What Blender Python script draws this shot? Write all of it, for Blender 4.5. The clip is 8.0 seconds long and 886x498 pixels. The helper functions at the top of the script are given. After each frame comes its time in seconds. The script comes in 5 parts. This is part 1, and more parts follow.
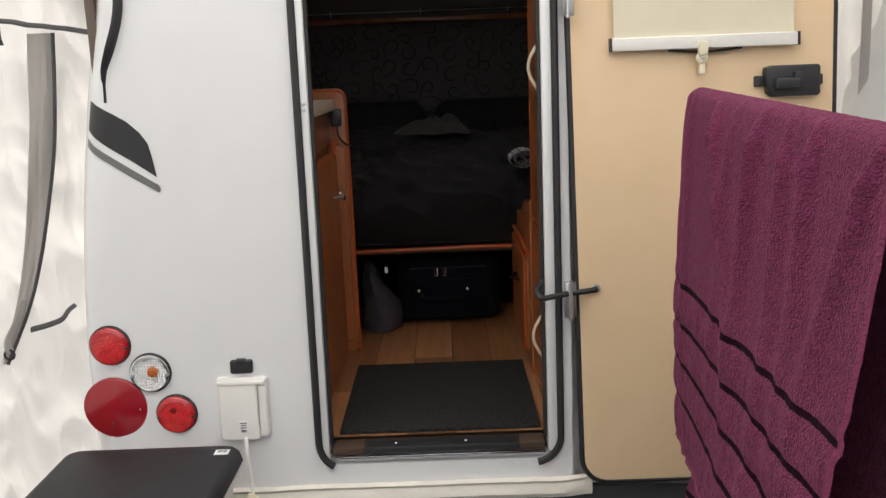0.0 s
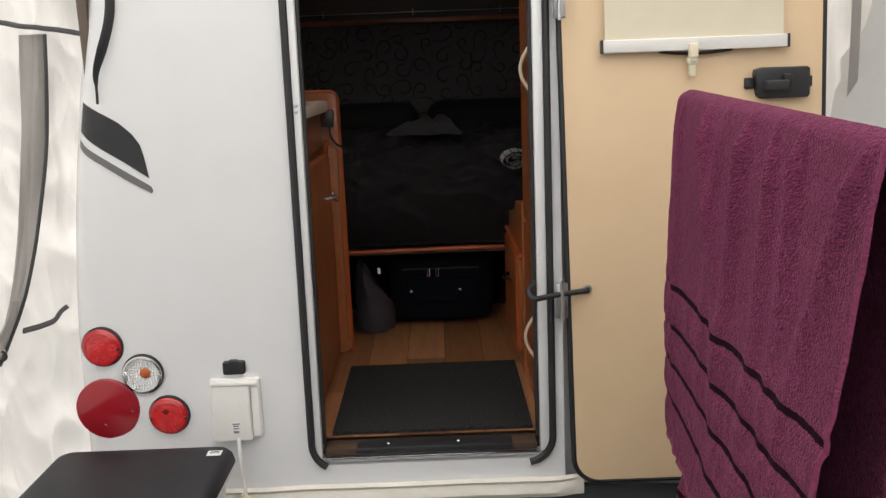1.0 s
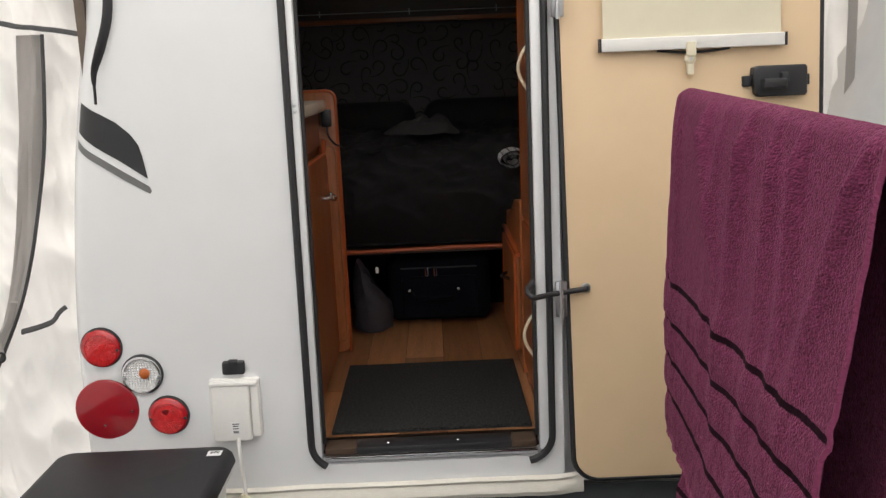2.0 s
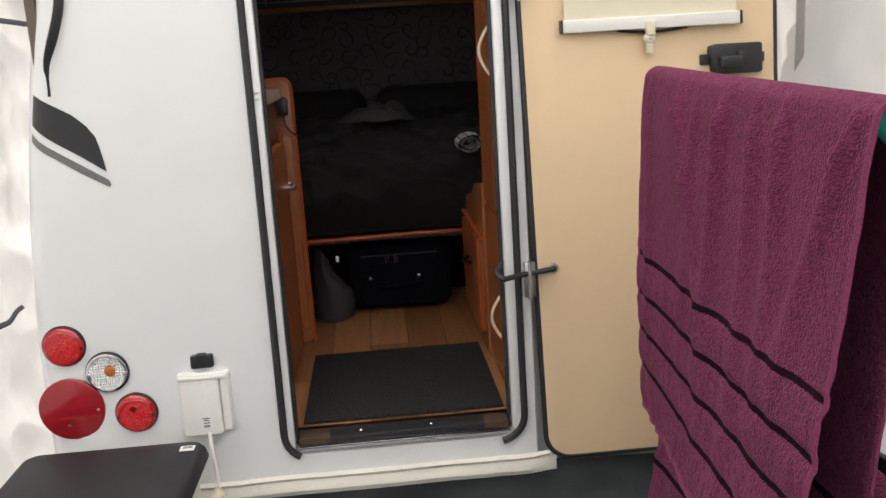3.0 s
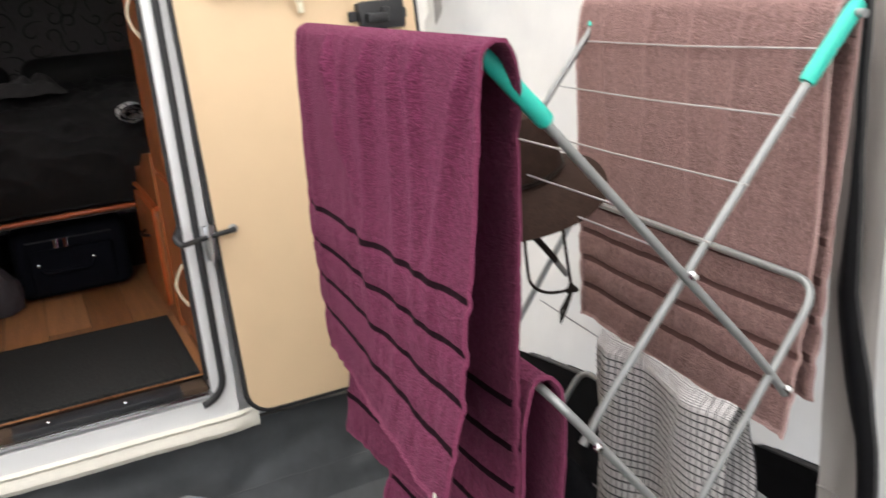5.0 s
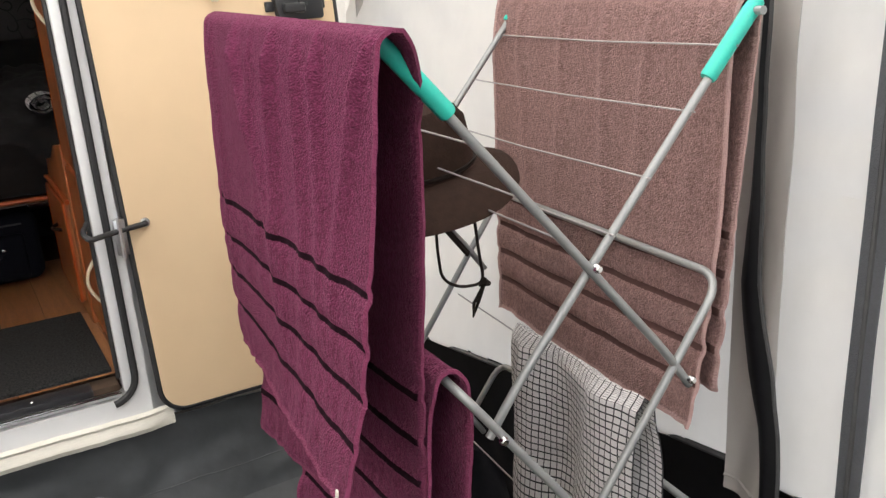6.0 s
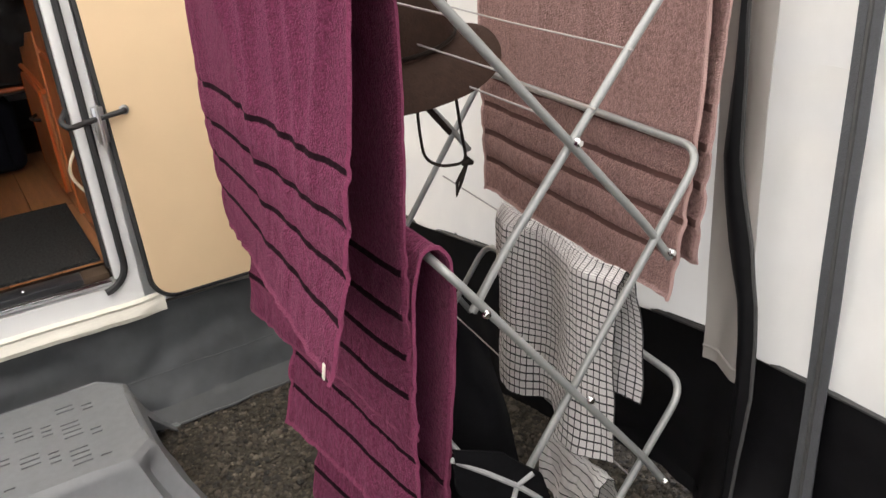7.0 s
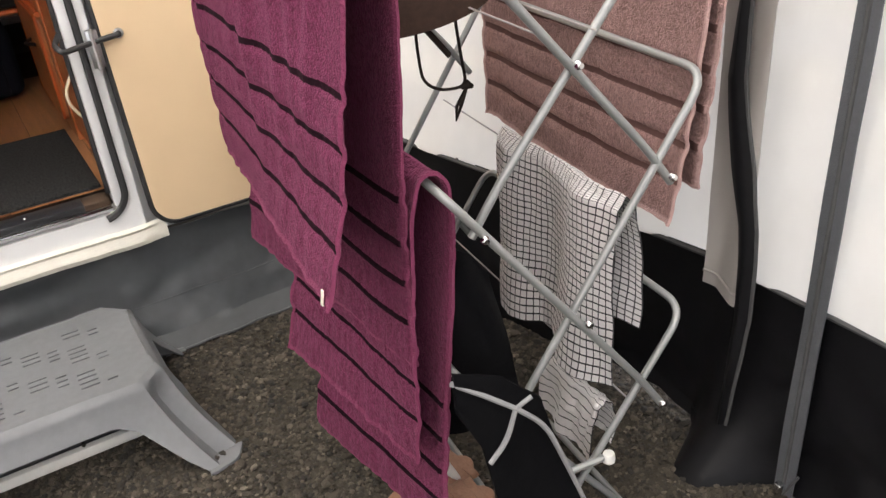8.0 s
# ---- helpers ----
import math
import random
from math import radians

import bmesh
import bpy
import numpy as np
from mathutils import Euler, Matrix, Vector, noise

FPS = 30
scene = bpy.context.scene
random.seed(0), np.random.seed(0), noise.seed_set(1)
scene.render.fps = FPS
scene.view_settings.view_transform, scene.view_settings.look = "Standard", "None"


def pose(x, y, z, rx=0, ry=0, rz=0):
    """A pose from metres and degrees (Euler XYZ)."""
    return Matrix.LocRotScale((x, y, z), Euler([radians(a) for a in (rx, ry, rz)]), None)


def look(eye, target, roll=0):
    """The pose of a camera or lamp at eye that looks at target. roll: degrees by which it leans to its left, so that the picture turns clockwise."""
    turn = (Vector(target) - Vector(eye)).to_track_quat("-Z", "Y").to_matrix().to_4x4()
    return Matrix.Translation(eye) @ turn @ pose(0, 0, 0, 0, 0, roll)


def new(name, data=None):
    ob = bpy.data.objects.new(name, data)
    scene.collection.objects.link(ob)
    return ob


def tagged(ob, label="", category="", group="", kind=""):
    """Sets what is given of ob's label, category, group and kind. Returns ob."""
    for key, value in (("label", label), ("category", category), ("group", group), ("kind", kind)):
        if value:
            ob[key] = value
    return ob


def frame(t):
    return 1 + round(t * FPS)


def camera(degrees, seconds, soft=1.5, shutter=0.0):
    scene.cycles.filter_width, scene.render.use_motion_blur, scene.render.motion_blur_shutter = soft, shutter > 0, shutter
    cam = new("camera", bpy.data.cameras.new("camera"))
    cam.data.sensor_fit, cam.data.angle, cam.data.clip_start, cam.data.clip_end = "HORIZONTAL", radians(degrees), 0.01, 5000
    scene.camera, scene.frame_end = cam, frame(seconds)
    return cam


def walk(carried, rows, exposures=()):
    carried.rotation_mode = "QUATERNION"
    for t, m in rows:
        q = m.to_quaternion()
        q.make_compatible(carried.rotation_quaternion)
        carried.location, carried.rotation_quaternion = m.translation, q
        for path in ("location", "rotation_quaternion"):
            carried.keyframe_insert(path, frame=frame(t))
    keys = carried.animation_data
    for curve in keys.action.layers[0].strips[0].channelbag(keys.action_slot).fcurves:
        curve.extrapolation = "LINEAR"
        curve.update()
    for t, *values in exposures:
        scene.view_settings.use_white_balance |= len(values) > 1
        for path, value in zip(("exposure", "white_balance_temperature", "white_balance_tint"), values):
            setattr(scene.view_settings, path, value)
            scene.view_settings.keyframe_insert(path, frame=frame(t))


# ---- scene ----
cam = camera(54.08, 8.0, soft=1.4, shutter=0.3)
PATH = [
    (0, (0.0416, 0.1286, 1.1955), (0.0288, 2.0886, 0.7977), -2.26),
    (0.5, (0.0342, 0.1267, 1.1951), (0.0445, 2.0870, 0.7984), -2.19),
    (1, (0.0440, 0.1228, 1.1985), (0.0467, 2.0828, 0.8005), -2.21),
    (2.5, (0.0175, 0.1211, 1.1990), (0.0550, 2.0794, 0.7947), -2.83),
    (3, (-0.0209, 0.1207, 1.1913), (0.1219, 2.0686, 0.7604), -3.50),
    (3.5, (-0.0627, 0.1107, 1.1866), (0.1780, 2.0474, 0.7492), -3.83),
    (4, (-0.0728, 0.0958, 1.1811), (0.2275, 2.0270, 0.7567), -4.41),
    (4.4, (-0.0711, 0.0694, 1.1818), (0.4130, 1.9590, 0.7403), -4.66),
    (4.5, (-0.0501, 0.0739, 1.1800), (0.4865, 1.9470, 0.7289), -4.68),
    (4.9, (-0.0158, 0.0623, 1.1691), (0.7432, 1.8386, 0.6509), -4.79),
    (5, (-0.0128, 0.0475, 1.1796), (0.7907, 1.7922, 0.6221), -5.23),
    (5.2, (-0.0014, 0.0376, 1.1781), (0.8738, 1.7381, 0.5931), -5.21),
    (6.3, (0.0313, 0.0374, 1.1685), (0.9685, 1.7039, 0.5817), -4.31),
    (6.5, (0.0330, 0.0355, 1.1655), (0.9497, 1.6774, 0.4845), -4.75),
    (7, (0.0328, 0.0258, 1.1553), (0.9190, 1.6215, 0.3376), -5.22),
    (7.5, (0.0400, 0.0267, 1.1536), (0.8761, 1.6019, 0.2483), -5.69),
    (8, (0.0437, 0.0263, 1.1535), (0.8676, 1.5685, 0.1824), -5.85),
]
walk(cam, [(t, look(eye, target, roll)) for t, eye, target, roll in PATH], exposures=[(0.0, 1.08, 6650, 10), (2.5, 1.08, 6650, 10), (3.5, 1.38, 6650, 10), (4.5, 1.5, 6650, 10), (5.2, 1.8, 6500, 10), (6.3, 1.58, 6750, 10), (7.0, 1.76, 6800, 11), (8.0, 1.88, 6800, 12)])

# ---- world and light ----
world = bpy.data.worlds.new("sky")
scene.world = world
world.use_nodes = True
wn = world.node_tree.nodes
sky = wn.new("ShaderNodeTexSky")
sky.sky_type = "NISHITA"
sky.sun_disc = False
sky.sun_elevation, sky.sun_rotation = radians(66), radians(-20)
sky.air_density, sky.dust_density = 1.0, 3.0
wn["Background"].inputs["Strength"].default_value = 0.15
haze = wn.new("ShaderNodeHueSaturation")
haze.inputs["Saturation"].default_value = 0.35
world.node_tree.links.new(sky.outputs[0], haze.inputs["Color"])
world.node_tree.links.new(haze.outputs[0], wn["Background"].inputs[0])
sun = new("sun", bpy.data.lights.new("sun", "SUN"))
sun.data.energy, sun.data.angle, sun.data.color = 2.6, radians(15), (1.0, 0.96, 0.9)
sun.matrix_world = look((0, 0, 0), (0.12, -0.36, -1.0))


# ---- materials ----
def node(nt, kind, **values):
    n = nt.nodes.new(kind)
    for key, value in values.items():
        n.inputs[key.replace("_", " ")].default_value = value
    return n


def material(name, colour, rough=0.5, metal=0.0, vary=0.1, scale=8.0, bump=0.0, bump_scale=200.0, relief=0.004, sheen=0.0, coat=0.0,
             stretch=(1, 1, 1), spread=0.0, contrast=0.4, spec=0.5, creased=False):
    """A surface with two scales of colour variation, optional fine relief, sheen and change from piece to piece."""
    m = bpy.data.materials.new(name)
    m.use_nodes = True
    nt = m.node_tree
    b = nt.nodes["Principled BSDF"]
    b.inputs["Roughness"].default_value = rough
    b.inputs["Metallic"].default_value = metal
    b.inputs["Specular IOR Level"].default_value = spec
    if sheen:
        b.inputs["Sheen Weight"].default_value = sheen
        b.inputs["Sheen Roughness"].default_value = 0.4
        b.inputs["Sheen Tint"].default_value = (*[min(1, c * 1.8 + 0.1) for c in colour], 1)
    if coat:
        b.inputs["Coat Weight"].default_value = coat
    tc = nt.nodes.new("ShaderNodeTexCoord")
    mp = nt.nodes.new("ShaderNodeMapping")
    mp.inputs["Scale"].default_value = stretch
    nt.links.new(tc.outputs["Object"], mp.inputs["Vector"])
    n1 = node(nt, "ShaderNodeTexNoise", Scale=scale, Detail=3.0)
    n2 = node(nt, "ShaderNodeTexNoise", Scale=scale * 9, Detail=4.0)
    nt.links.new(mp.outputs[0], n1.inputs["Vector"])
    nt.links.new(mp.outputs[0], n2.inputs["Vector"])
    add = nt.nodes.new("ShaderNodeMath")
    add.operation = "ADD"
    nt.links.new(n1.outputs[0], add.inputs[0])
    nt.links.new(n2.outputs[0], add.inputs[1])
    last = add
    if spread:
        info = nt.nodes.new("ShaderNodeObjectInfo")
        mul = nt.nodes.new("ShaderNodeMath")
        mul.operation = "MULTIPLY_ADD"
        mul.inputs[1].default_value = spread
        nt.links.new(info.outputs["Random"], mul.inputs[0])
        nt.links.new(add.outputs[0], mul.inputs[2])
        last = mul
    ramp = nt.nodes.new("ShaderNodeMapRange")
    ramp.inputs["From Min"].default_value = 1.0 - contrast
    ramp.inputs["From Max"].default_value = 1.0 + contrast + spread
    nt.links.new(last.outputs[0], ramp.inputs["Value"])
    mix = nt.nodes.new("ShaderNodeMix")
    mix.data_type = "RGBA"
    mix.inputs["A"].default_value = (*[c * (1 - vary) for c in colour], 1)
    mix.inputs["B"].default_value = (*[min(1, c * (1 + vary)) for c in colour], 1)
    nt.links.new(ramp.outputs[0], mix.inputs["Factor"])
    nt.links.new(mix.outputs["Result"], b.inputs["Base Color"])
    if bump:
        n3 = node(nt, "ShaderNodeTexNoise", Scale=bump_scale, Detail=3.0)
        if creased:
            n3.noise_type = "RIDGED_MULTIFRACTAL"
        nt.links.new(mp.outputs[0], n3.inputs["Vector"])
        bp = node(nt, "ShaderNodeBump", Strength=bump, Distance=relief)
        nt.links.new(n3.outputs[0], bp.inputs["Height"])
        nt.links.new(bp.outputs[0], b.inputs["Normal"])
    return m


def fabric(name, colour, through_share=0.5, bump=0.4):
    """Thin awning cloth that lets daylight through."""
    m = material(name, colour, 0.6, vary=0.06, scale=3, bump=bump, bump_scale=5.5, relief=0.010, stretch=(1, 1, 0.6), creased=True)
    nt = m.node_tree
    b = nt.nodes["Principled BSDF"]
    t = node(nt, "ShaderNodeBsdfTranslucent", Color=(*colour, 1))
    if b.inputs["Normal"].links:
        nt.links.new(b.inputs["Normal"].links[0].from_socket, t.inputs["Normal"])
    mx = node(nt, "ShaderNodeMixShader", Fac=through_share)
    nt.links.new(b.outputs[0], mx.inputs[1])
    nt.links.new(t.outputs[0], mx.inputs[2])
    nt.links.new(mx.outputs[0], nt.nodes["Material Output"].inputs[0])
    return m


def checked(name, pitch_x, pitch_y, width):
    """White cotton with woven dark lines, laid out by the cloth's own surface coordinates (metres)."""
    m = material(name, (0.72, 0.7, 0.7), 0.9, vary=0.06, scale=30, bump=0.5, bump_scale=500, sheen=0.2)
    nt = m.node_tree
    b = nt.nodes["Principled BSDF"]
    uv = nt.nodes.new("ShaderNodeTexCoord")
    sep = nt.nodes.new("ShaderNodeSeparateXYZ")
    nt.links.new(uv.outputs["UV"], sep.inputs[0])
    flags = []
    for axis, pitch in (("X", pitch_x), ("Y", pitch_y)):
        if not pitch:
            continue
        mod = nt.nodes.new("ShaderNodeMath")
        mod.operation = "PINGPONG"
        mod.inputs[1].default_value = pitch / 2
        nt.links.new(sep.outputs[axis], mod.inputs[0])
        lt = nt.nodes.new("ShaderNodeMath")
        lt.operation = "LESS_THAN"
        lt.inputs[1].default_value = width / 2
        nt.links.new(mod.outputs[0], lt.inputs[0])
        flags.append(lt)
    out = flags[0]
    if len(flags) > 1:
        out = nt.nodes.new("ShaderNodeMath")
        out.operation = "MAXIMUM"
        nt.links.new(flags[0].outputs[0], out.inputs[0])
        nt.links.new(flags[1].outputs[0], out.inputs[1])
    mix = nt.nodes.new("ShaderNodeMix")
    mix.data_type = "RGBA"
    nt.links.new(b.inputs["Base Color"].links[0].from_socket, mix.inputs["A"])
    mix.inputs["B"].default_value = (0.02, 0.02, 0.025, 1)
    nt.links.new(out.outputs[0], mix.inputs["Factor"])
    nt.links.new(mix.outputs["Result"], b.inputs["Base Color"])
    return m


WHITE_GRP = material("white_gelcoat", (0.74, 0.75, 0.76), 0.22, vary=0.025, scale=1.2, coat=0.3)
CREAM = material("cream_door_lining", (0.74, 0.55, 0.35), 0.45, vary=0.03, scale=1.5, bump=0.05, bump_scale=600)
RUBBER = material("black_rubber", (0.018, 0.018, 0.02), 0.5, vary=0.3, scale=20)
BLACK_PLASTIC = material("black_plastic", (0.02, 0.021, 0.024), 0.38, vary=0.15, scale=30, bump=0.1, bump_scale=900)
LID_PLASTIC = material("black_lid_plastic", (0.016, 0.016, 0.019), 0.5, vary=0.2, scale=4, bump=0.08, bump_scale=900, spec=0.3)
WHITE_PLASTIC = material("white_plastic", (0.78, 0.77, 0.74), 0.35, vary=0.03, scale=12)
IVORY = material("ivory_plastic", (0.72, 0.66, 0.5), 0.35, vary=0.05, scale=12)
RAIL_WHITE = material("weathered_white_rail", (0.74, 0.71, 0.63), 0.5, vary=0.1, scale=9, stretch=(1, 3, 6))
ALU = material("brushed_aluminium", (0.62, 0.63, 0.65), 0.3, metal=1.0, vary=0.08, scale=20)
CHROME = material("chrome", (0.75, 0.75, 0.76), 0.12, metal=1.0, vary=0.05)
WOOD = material("cherry_wood", (0.34, 0.112, 0.036), 0.35, vary=0.28, scale=5, stretch=(4, 4, 0.5), coat=0.2)
WOOD_EDGE = material("orange_wood_edge", (0.4, 0.085, 0.022), 0.35, vary=0.15, scale=6, stretch=(4, 4, 0.6))
PLANKS = [material("laminate_plank", c, 0.38, vary=0.35, scale=9, stretch=(7, 0.5, 1), contrast=0.3, spread=0.3) for c in ((0.34, 0.15, 0.062), (0.24, 0.10, 0.04), (0.43, 0.2, 0.088))]
SEAM = material("dark_plank_joint", (0.06, 0.035, 0.02), 0.8)
WORKTOP = material("cream_worktop", (0.7, 0.63, 0.5), 0.3, vary=0.06, scale=30)
MAT_PILE = material("charcoal_mat_pile", (0.03, 0.03, 0.03), 0.95, contrast=0.28, vary=0.95, scale=190, bump=1.0, bump_scale=420, relief=0.004, spec=0.15)
DUVET = material("black_duvet_cotton", (0.014, 0.013, 0.0135), 0.85, vary=0.15, scale=6, bump=0.25, bump_scale=30, spec=0.25)
DARK_GREY_CLOTH = material("dark_grey_cloth", (0.03, 0.027, 0.027), 0.85, vary=0.2, scale=15, bump=0.3, bump_scale=300)
SUITCASE_CLOTH = material("navy_nylon", (0.004, 0.0045, 0.008), 0.9, vary=0.2, scale=20, bump=0.3, bump_scale=500, spec=0.12)
BAG_CLOTH = material("grey_nylon_bag", (0.035, 0.03, 0.036), 0.6, vary=0.15, scale=12, bump=0.3, bump_scale=60)
CURLS = material("dark_wallcloth", (0.11, 0.10, 0.10), 0.8, vary=0.15, scale=6, bump=0.2, bump_scale=300, spec=0.15)
CURL_LINE = material("black_curl_print", (0.045, 0.042, 0.042), 0.7, vary=0.2, spec=0.15)
DARK_PANEL = material("dark_brown_panel", (0.05, 0.03, 0.022), 0.5, vary=0.2)
INNER_WALL = material("dark_inner_lining", (0.12, 0.09, 0.07), 0.7, vary=0.1)
RED_LENS = material("red_lamp_lens", (0.46, 0.006, 0.012), 0.08, vary=0.25, scale=14, bump=0.5, bump_scale=120, coat=1.0)
RED_BRIGHT = material("bright_red_lamp_gloss", (0.68, 0.010, 0.014), 0.12, vary=0.3, scale=60, bump=1.0, bump_scale=260, coat=1.0)
RED_DARK = material("dark_red_lamp_shade", (0.2, 0.003, 0.005), 0.15, vary=0.2, coat=1.0)
RED_DISC = material("red_reflector_disc", (0.33, 0.008, 0.018), 0.16, vary=0.08, scale=9, coat=0.6)
SILVER_PRISM = material("silvered_prism", (0.85, 0.85, 0.85), 0.18, metal=0.6, vary=0.25, scale=80, coat=1.0)
# milky panel for the roof opening that is added as cabin fill light
ACRYLIC = fabric("milky_roof_fill", (0.8, 0.8, 0.8), 0.6)
AMBER = material("amber_bulb", (0.5, 0.13, 0.03), 0.2, vary=0.1, coat=1.0)
DECAL_BLACK = material("black_vinyl_decal", (0.02, 0.021, 0.024), 0.3, vary=0.1)
DECAL_GREY = material("grey_vinyl_decal", (0.15, 0.15, 0.15), 0.35, vary=0.1)
SKIRT = material("dark_grey_pvc_skirt", (0.055, 0.06, 0.065), 0.42, vary=0.18, scale=4, bump=0.3, bump_scale=18)
STEP_GREY = material("grey_step_plastic", (0.165, 0.172, 0.182), 0.5, vary=0.1, scale=7, bump=0.15, bump_scale=500)
SLOT_SHADE = material("painted_slot_shade", (0.02, 0.02, 0.02), 0.8)
AWN_WHITE = fabric("white_awning_cloth", (0.84, 0.82, 0.785), 0.44, 0.8)
# same white cloth, shade put into its colour and translucency where walls overexpose
AWN_DIMMED = fabric("dimmed_white_awning_cloth", (0.8, 0.78, 0.75), 0.34, 1.0)
AWN_GREY = fabric("grey_awning_cloth", (0.5, 0.475, 0.455), 0.35)
AWN_ROOF = fabric("pale_awning_roof", (0.88, 0.87, 0.84), 0.7)
AWN_BLACK = material("black_awning_pvc", (0.006, 0.006, 0.0075), 0.5, vary=0.3, scale=5, bump=0.5, bump_scale=12, spec=0.2)
PIPING = material("charcoal_piping", (0.06, 0.06, 0.062), 0.7, vary=0.2)
ZIP_GREY = material("grey_zip_tape", (0.085, 0.09, 0.1), 0.6, vary=0.15, scale=30, bump=0.4, bump_scale=400)


def terry(name, pile, band, hem, bands, band_w, width, total, spec=0.08, sheen=0.42):
    """Looped towelling with flat woven bands and a selvedge, laid out by the cloth's own surface coordinates (metres)."""
    m = material(name, pile, 0.95, vary=0.42, scale=150, contrast=0.3, bump=1.0, bump_scale=300, relief=0.003, sheen=sheen, spec=spec)
    nt = m.node_tree
    b = nt.nodes["Principled BSDF"]

    def calc(op, *args):
        n = nt.nodes.new("ShaderNodeMath")
        n.operation = op
        for k, v in enumerate(args):
            if isinstance(v, (int, float)):
                n.inputs[k].default_value = v
            else:
                nt.links.new(v, n.inputs[k])
        return n.outputs[0]

    def ramp(value, low, high):
        n = nt.nodes.new("ShaderNodeMapRange")
        n.inputs["From Min"].default_value, n.inputs["From Max"].default_value = low, high
        nt.links.new(value, n.inputs["Value"])
        return n.outputs[0]
    uv = nt.nodes.new("ShaderNodeTexCoord")
    sep = nt.nodes.new("ShaderNodeSeparateXYZ")
    nt.links.new(uv.outputs["UV"], sep.inputs[0])
    fuzz = node(nt, "ShaderNodeTexNoise", Scale=170.0, Detail=2.0)
    nt.links.new(uv.outputs["UV"], fuzz.inputs["Vector"])
    ragged = calc("MULTIPLY", calc("SUBTRACT", fuzz.outputs[0], 0.5), 0.004)
    hemward = calc("ADD", calc("MINIMUM", sep.outputs["Y"], calc("SUBTRACT", total, sep.outputs["Y"])), ragged)
    flat = None
    for h in bands:
        near = ramp(calc("ABSOLUTE", calc("SUBTRACT", hemward, h)), band_w / 2 + 0.0006, band_w / 2 - 0.0008)
        flat = near if flat is None else calc("MAXIMUM", flat, near)
    side = calc("ADD", calc("MINIMUM", sep.outputs["X"], calc("SUBTRACT", width, sep.outputs["X"])), ragged)
    selvedge = calc("MAXIMUM", ramp(side, 0.0065, 0.004), ramp(hemward, 0.009, 0.006))
    colour = b.inputs["Base Color"].links[0].from_socket
    for factor, tint in ((flat, band), (selvedge, hem)):
        mix = nt.nodes.new("ShaderNodeMix")
        mix.data_type = "RGBA"
        nt.links.new(factor, mix.inputs["Factor"])
        nt.links.new(colour, mix.inputs["A"])
        mix.inputs["B"].default_value = (*tint, 1)
        colour = mix.outputs["Result"]
    nt.links.new(colour, b.inputs["Base Color"])
    bump = b.inputs["Normal"].links[0].from_node
    nt.links.new(calc("MULTIPLY_ADD", flat, -0.85, 1.0), bump.inputs["Strength"])
    nt.links.new(calc("MULTIPLY_ADD", flat, -0.9 * sheen, sheen), b.inputs["Sheen Weight"])
    # loops standing up from the weave
    loops = node(nt, "ShaderNodeTexVoronoi", Scale=360.0)
    nt.links.new(uv.outputs["UV"], loops.inputs["Vector"])
    old = bump.inputs["Height"].links[0].from_socket
    nt.links.new(calc("MULTIPLY_ADD", calc("SUBTRACT", 1.0, loops.outputs["Distance"]), 0.8, old), bump.inputs["Height"])
    return m


PLUM = ((0.130, 0.025, 0.063), (0.011, 0.003, 0.0065), (0.19, 0.042, 0.092))
MAUVE = ((0.27, 0.165, 0.155), (0.10, 0.054, 0.05), (0.44, 0.29, 0.275))
RACK_GREY = material("grey_painted_tube", (0.3, 0.31, 0.31), 0.32, metal=0.35, vary=0.08, scale=40)
WIRE = material("white_coated_wire", (0.4, 0.38, 0.38), 0.4, metal=0.3, vary=0.08)
TEAL = material("teal_plastic", (0.03, 0.53, 0.43), 0.35, vary=0.08, scale=30)
CHECK = checked("black_checked_cotton", 0.0122, 0.0095, 0.0019)
STRIPED = checked("black_striped_cotton", 0, 0.0135, 0.0018)
HAT = material("brown_felt", (0.03, 0.017, 0.013), 0.75, vary=0.25, scale=10, bump=0.3, bump_scale=250, spec=0.1)
CORD = material("dark_leather_cord", (0.015, 0.01, 0.008), 0.6, vary=0.2, spec=0.2)
BLACK_CLOTH = material("black_neoprene", (0.004, 0.004, 0.005), 0.95, vary=0.25, scale=12, bump=0.25, bump_scale=60, spec=0.1)
GREY_PIPE = material("silver_grey_piping", (0.3, 0.3, 0.31), 0.6, vary=0.15, scale=60)
TAN = material("tan_leather", (0.33, 0.18, 0.12), 0.6, vary=0.2, scale=30, bump=0.3, bump_scale=200)
LABEL = material("white_paper_label", (0.8, 0.8, 0.8), 0.6, vary=0.04)
INK = material("printed_ink", (0.06, 0.06, 0.06), 0.7)
BLUE = material("blue_plug", (0.02, 0.12, 0.4), 0.4, vary=0.1)
BLIND_CLOTH = material("cream_blind_cloth", (0.7, 0.65, 0.5), 0.7, vary=0.03, scale=3, bump=0.1, bump_scale=500)
GROUND = material("gravel_bed", (0.055, 0.048, 0.038), 0.95, vary=0.6, scale=50, bump=1.0, bump_scale=130, spec=0.2)


